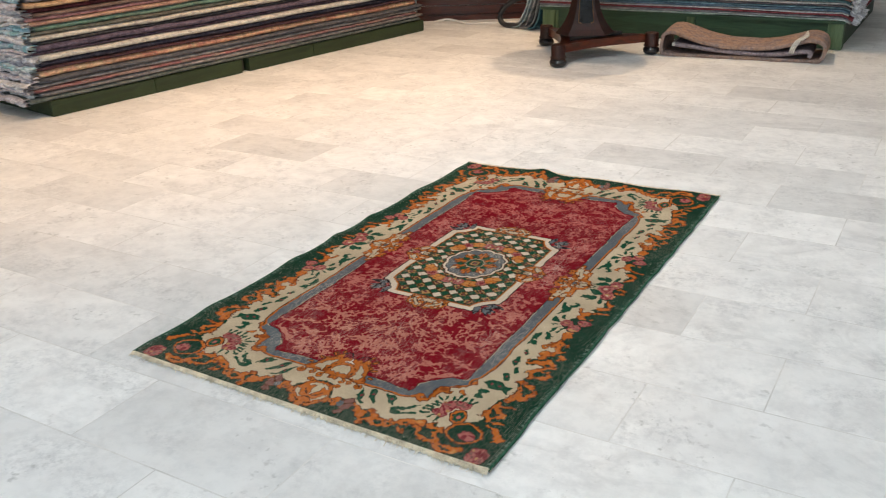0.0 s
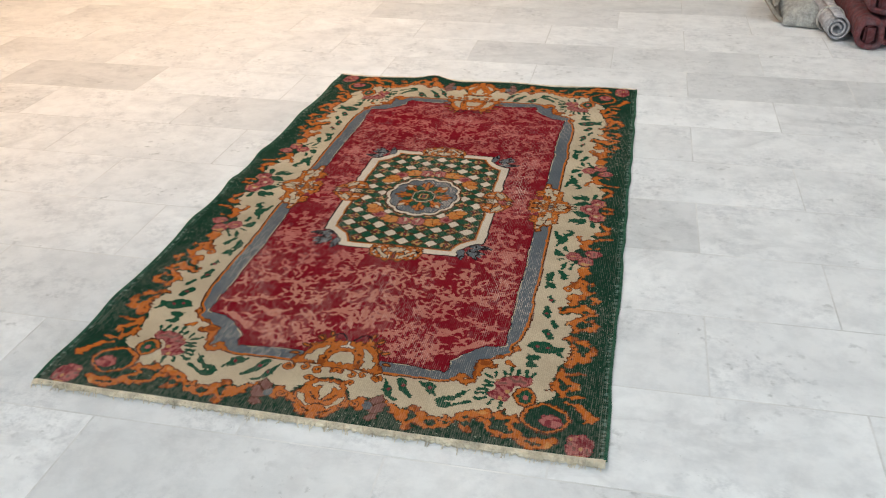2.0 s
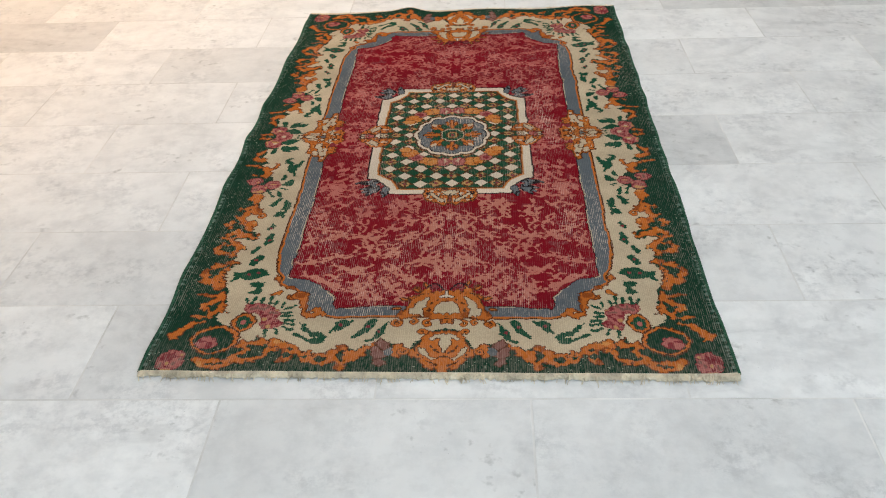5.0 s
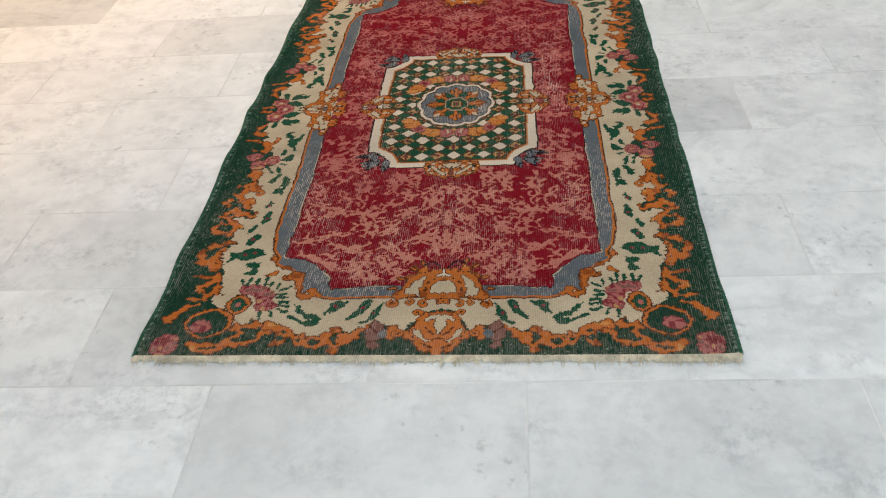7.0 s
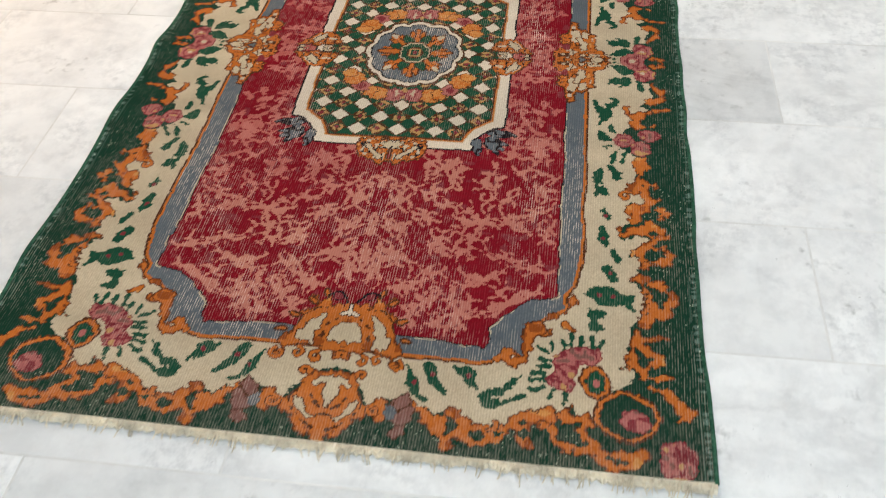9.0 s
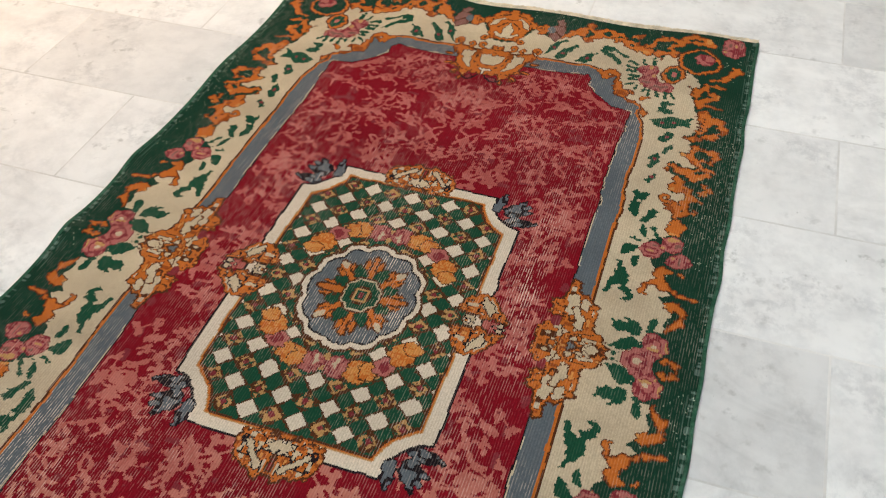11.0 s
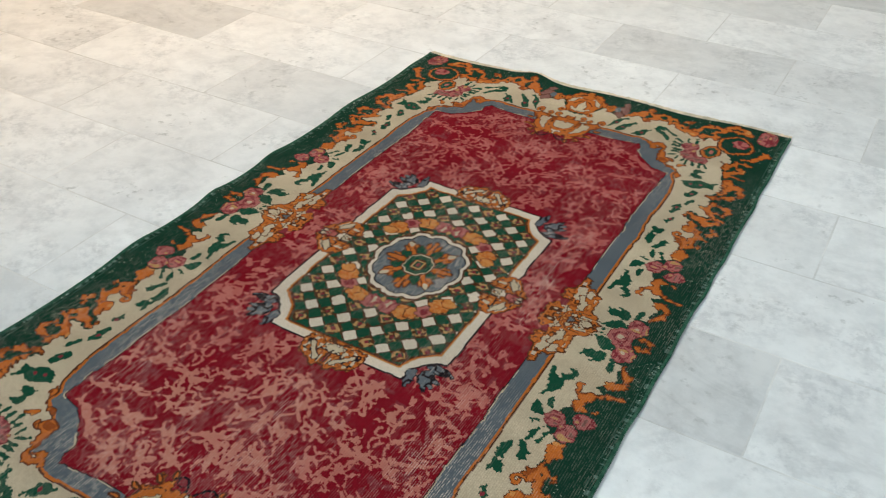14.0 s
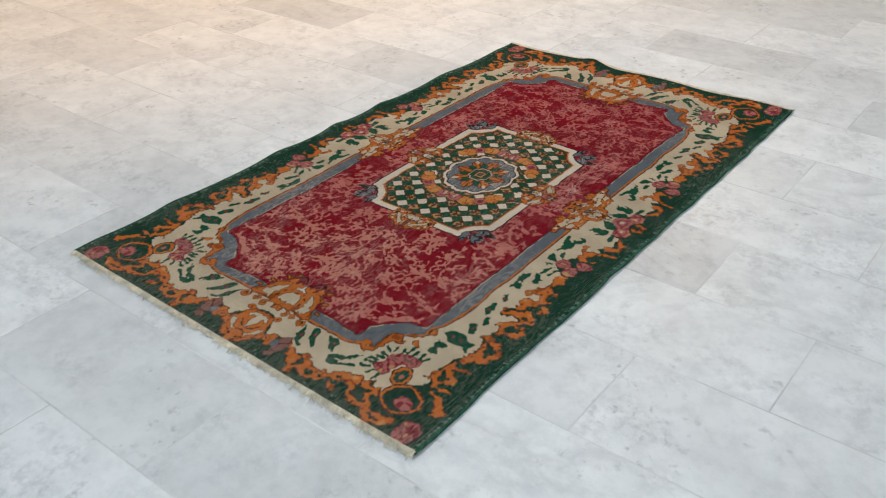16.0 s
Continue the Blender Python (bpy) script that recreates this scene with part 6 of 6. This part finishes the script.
rolled("rolled_rug", 1.395, 2.865, 0.002, 3, 0.056, 1.3, 2.3, M["grey_roll"], "grey rug rolled up and tied with white string", 0.16)
for k, (x0, zz) in enumerate(((1.460, 0.0), (1.560, 0.0), (1.505, 0.125))):
    ob = thing("folded_red_rug", x0, 2.76 + 0.03 * k, zz, -1.5)
    tagged(ob, "dark red patterned rug folded into a thick bundle", "rug", "rugs along the east side")
    wdt, hgt = (0.30, 0.12) if k < 2 else (0.28, 0.10)
    wdt = 0.095 if k == 0 else wdt
    path = curve_points([(0.008, 0.03), (0.0, hgt * 0.5), (0.012, hgt * 0.9), (wdt * 0.5, hgt), (wdt - 0.012, hgt * 0.9), (wdt, hgt * 0.5), (wdt - 0.01, 0.02), (wdt * 0.5, 0.012)], 6, True)
    part("weave", band(path, 0.02, 0, 1.3, 26, 0.010, True, 7 + k), M["red_rug"], ob, smooth=True)
    part("inner_fold", box(0.025, wdt - 0.025, 0.012, 1.28, 0.025, hgt - 0.018, 0.01), M["red_rug"], ob)
rolled("small_white_roll", 1.535, 2.94, 0.236, 3, 0.036, 1.0, 2.5, M["string"], "small roll with a white backing on red rugs")

# ---------- behind: chest, cable, hose, bundle ----------
chest = thing("wooden_chest", -3.12, 5.52, 0, 30)
tagged(chest, "dark mahogany chest with grooved boards against the back", "chest")
part("plinth", box(0.0, 1.55, 0.0, 0.55, 0.001, 0.05, 0.004), M["mahogany"], chest)
for k in range(9):
    part("front_board", box(0.012, 1.538, 0.012, 0.04, 0.052 + 0.082 * k, 0.130 + 0.082 * k, 0.006), M["mahogany"], chest)
for a in (0.012, 1.51):
    part("side_panel", box(a, a + 0.028, 0.042, 0.54, 0.052, 0.79, 0.003), M["mahogany"], chest)
part("corner_post", box(0.56, 0.60, 0.002, 0.03, 0.05, 0.79, 0.006), M["mahogany"], chest)
part("top", box(-0.02, 1.57, -0.02, 0.57, 0.792, 0.825, 0.006), M["mahogany"], chest)

cable = thing("power_cable")
tagged(cable, "thin white power cable lying on the floor by the chest", "cable")
part("cord", tube(curve_points([(-2.92, 5.50, 0.012), (-2.82, 5.56, 0.03), (-2.72, 5.57, 0.022), (-2.60, 5.56, 0.008), (-2.44, 5.62, 0.008), (-2.26, 5.74, 0.008), (-2.1, 5.95, 0.008)], 10), 0.0075, 8), M["cable"], cable, smooth=True)

hose = thing("black_hose", -2.10, 5.50, 0)
tagged(hose, "looped black rubber hose standing by hanging kilims", "hose")
part("loop", tube(curve_points([(0.16, 0.02, 0.03), (0.02, 0.0, 0.022), (-0.10, 0.0, 0.028), (-0.15, 0.01, 0.085), (-0.12, 0.03, 0.16), (-0.04, 0.05, 0.22), (0.06, 0.08, 0.26)], 8), 0.022, 10), M["rubber"], hose, smooth=True)
bag = thing("red_cloth", -2.04, 5.60, 0)
tagged(bag, "crumpled dark red cloth beside the hose on the floor", "cloth")
part("cloth", band(curve_points([(-0.06, 0.012), (-0.03, 0.10), (0.0, 0.17), (0.05, 0.19), (0.08, 0.10), (0.10, 0.02)], 6), 0.012, 0.0, 0.25, 10, 0.03, seed=3.0), wool("red_cloth", (140, 36, 44), (104, 28, 36)), bag, smooth=True)

bundle = thing("navy_bundle", 0.98, 6.25, 0)
tagged(bundle, "dark navy textile bundle with a white edge on the floor", "textile bundle")
part("cloth", band(curve_points([(-0.10, 0.03), (-0.13, 0.16), (-0.10, 0.34), (0.0, 0.42), (0.3, 0.44), (0.5, 0.3), (0.5, 0.05), (0.2, 0.02)], 6, True), 0.02, -0.1, 0.5, 14, 0.03, True, 9.0), wool("navy_cloth", (26, 30, 46), (40, 42, 58)), bundle, smooth=True)
part("edge", band(curve_points([(-0.15, 0.05), (-0.165, 0.18), (-0.14, 0.36)], 6), 0.014, -0.12, 0.1, 6, 0.02, seed=2.0), M["string"], bundle, "white edge", True)

# ---------- marble tiles, the nearest one by one ----------
TW, TD, JOINT = 0.60, 0.2965, 0.004
SPIN = radians(0.86)  # the tile rows run slightly askew to the rug
GREYS = {(-1, 3): 0.80, (0, 7): 0.80, (1, 7): 0.83, (-4, 6): 0.77, (-3, 5): 0.84, (-1, 8): 0.80, (-3, -1): 1.0, (-2, -1): 0.83, (-1, -1): 0.84, (0, -1): 0.9, (-1, 13): 0.76, (0, 13): 0.82, (-2, 10): 0.84, (-2, 11): 0.86, (-4, 1): 0.88, (-3, 1): 0.87, (-1, 1): 0.90, (-1, 5): 0.90, (0, 3): 0.93, (1, 4): 0.90, (-5, 1): 0.87}


def tile_mesh():
    bm = box(JOINT / 2, TW - JOINT / 2, JOINT / 2, TD - JOINT / 2, -0.0006, 0.0)
    top = [e for e in bm.edges if all(v.co.z > -0.0003 for v in e.verts)]
    bmesh.ops.bevel(bm, geom=top, offset=0.0005, segments=1, affect="EDGES")
    return mesh_of(bm, "tile", M["marble"])


one = tile_mesh()
rs = random.Random(21)
rest_v, rest_f = [], []
single = 0
turn = Matrix.Translation((0.785, 0.54, 0)) @ Matrix.Rotation(SPIN, 4, "Z")
for row in range(-18, 28):
    y = -0.593 + row * TD
    for cidx in range(-12, 8):
        x = (0.0 if row % 2 else -0.30) + cidx * TW
        shade = rs.uniform(0.92, 0.99) if rs.random() < 0.84 else rs.uniform(0.85, 0.91)
        mid = turn @ Vector((x + TW / 2, y + TD / 2, 0))
        if not (ROOM["x0"] - 0.2 < mid.x < ROOM["x1"] + 0.2 and ROOM["y0"] - 0.1 < mid.y < ROOM["y1"] + 0.1):
            continue
        if -2.7 < mid.x < 2.1 and -1.3 < mid.y < 4.4 and single < 300:
            single += 1
            t = new("tile", one)
            t.parent = floor
            t.matrix_basis = turn @ Matrix.Translation((x, y, rs.uniform(-0.0003, 0.0)))
            g = GREYS.get((cidx, row), shade)
            t.color = (g * 0.915, g * 0.915, g * 0.905, 1)
        else:
            x0, x1, y0, y1 = x + JOINT / 2, x + TW - JOINT / 2, y + JOINT / 2, y + TD - JOINT / 2
            b = len(rest_v)
            for zz, e in ((-0.0006, 0), (-0.0004, 0), (0.0, 0.0005)):
                rest_v += [tuple(turn @ Vector(p)) for p in ((x0 + e, y0 + e, zz), (x1 - e, y0 + e, zz), (x1 - e, y1 - e, zz), (x0 + e, y1 - e, zz))]
            for k0 in (0, 4):
                rest_f += [(b + k0 + k, b + k0 + (k + 1) % 4, b + k0 + 4 + (k + 1) % 4, b + k0 + 4 + k) for k in range(4)]
            rest_f.append((b + 8, b + 9, b + 10, b + 11))
me = bpy.data.meshes.new("outer_tiles")
me.from_pydata(rest_v, [], rest_f)
me.materials.append(M["marble_far"])
outer_tiles = part("outer_tiles", me, None, floor)
tagged(outer_tiles, "white marble tiles further off", kind="stuff")
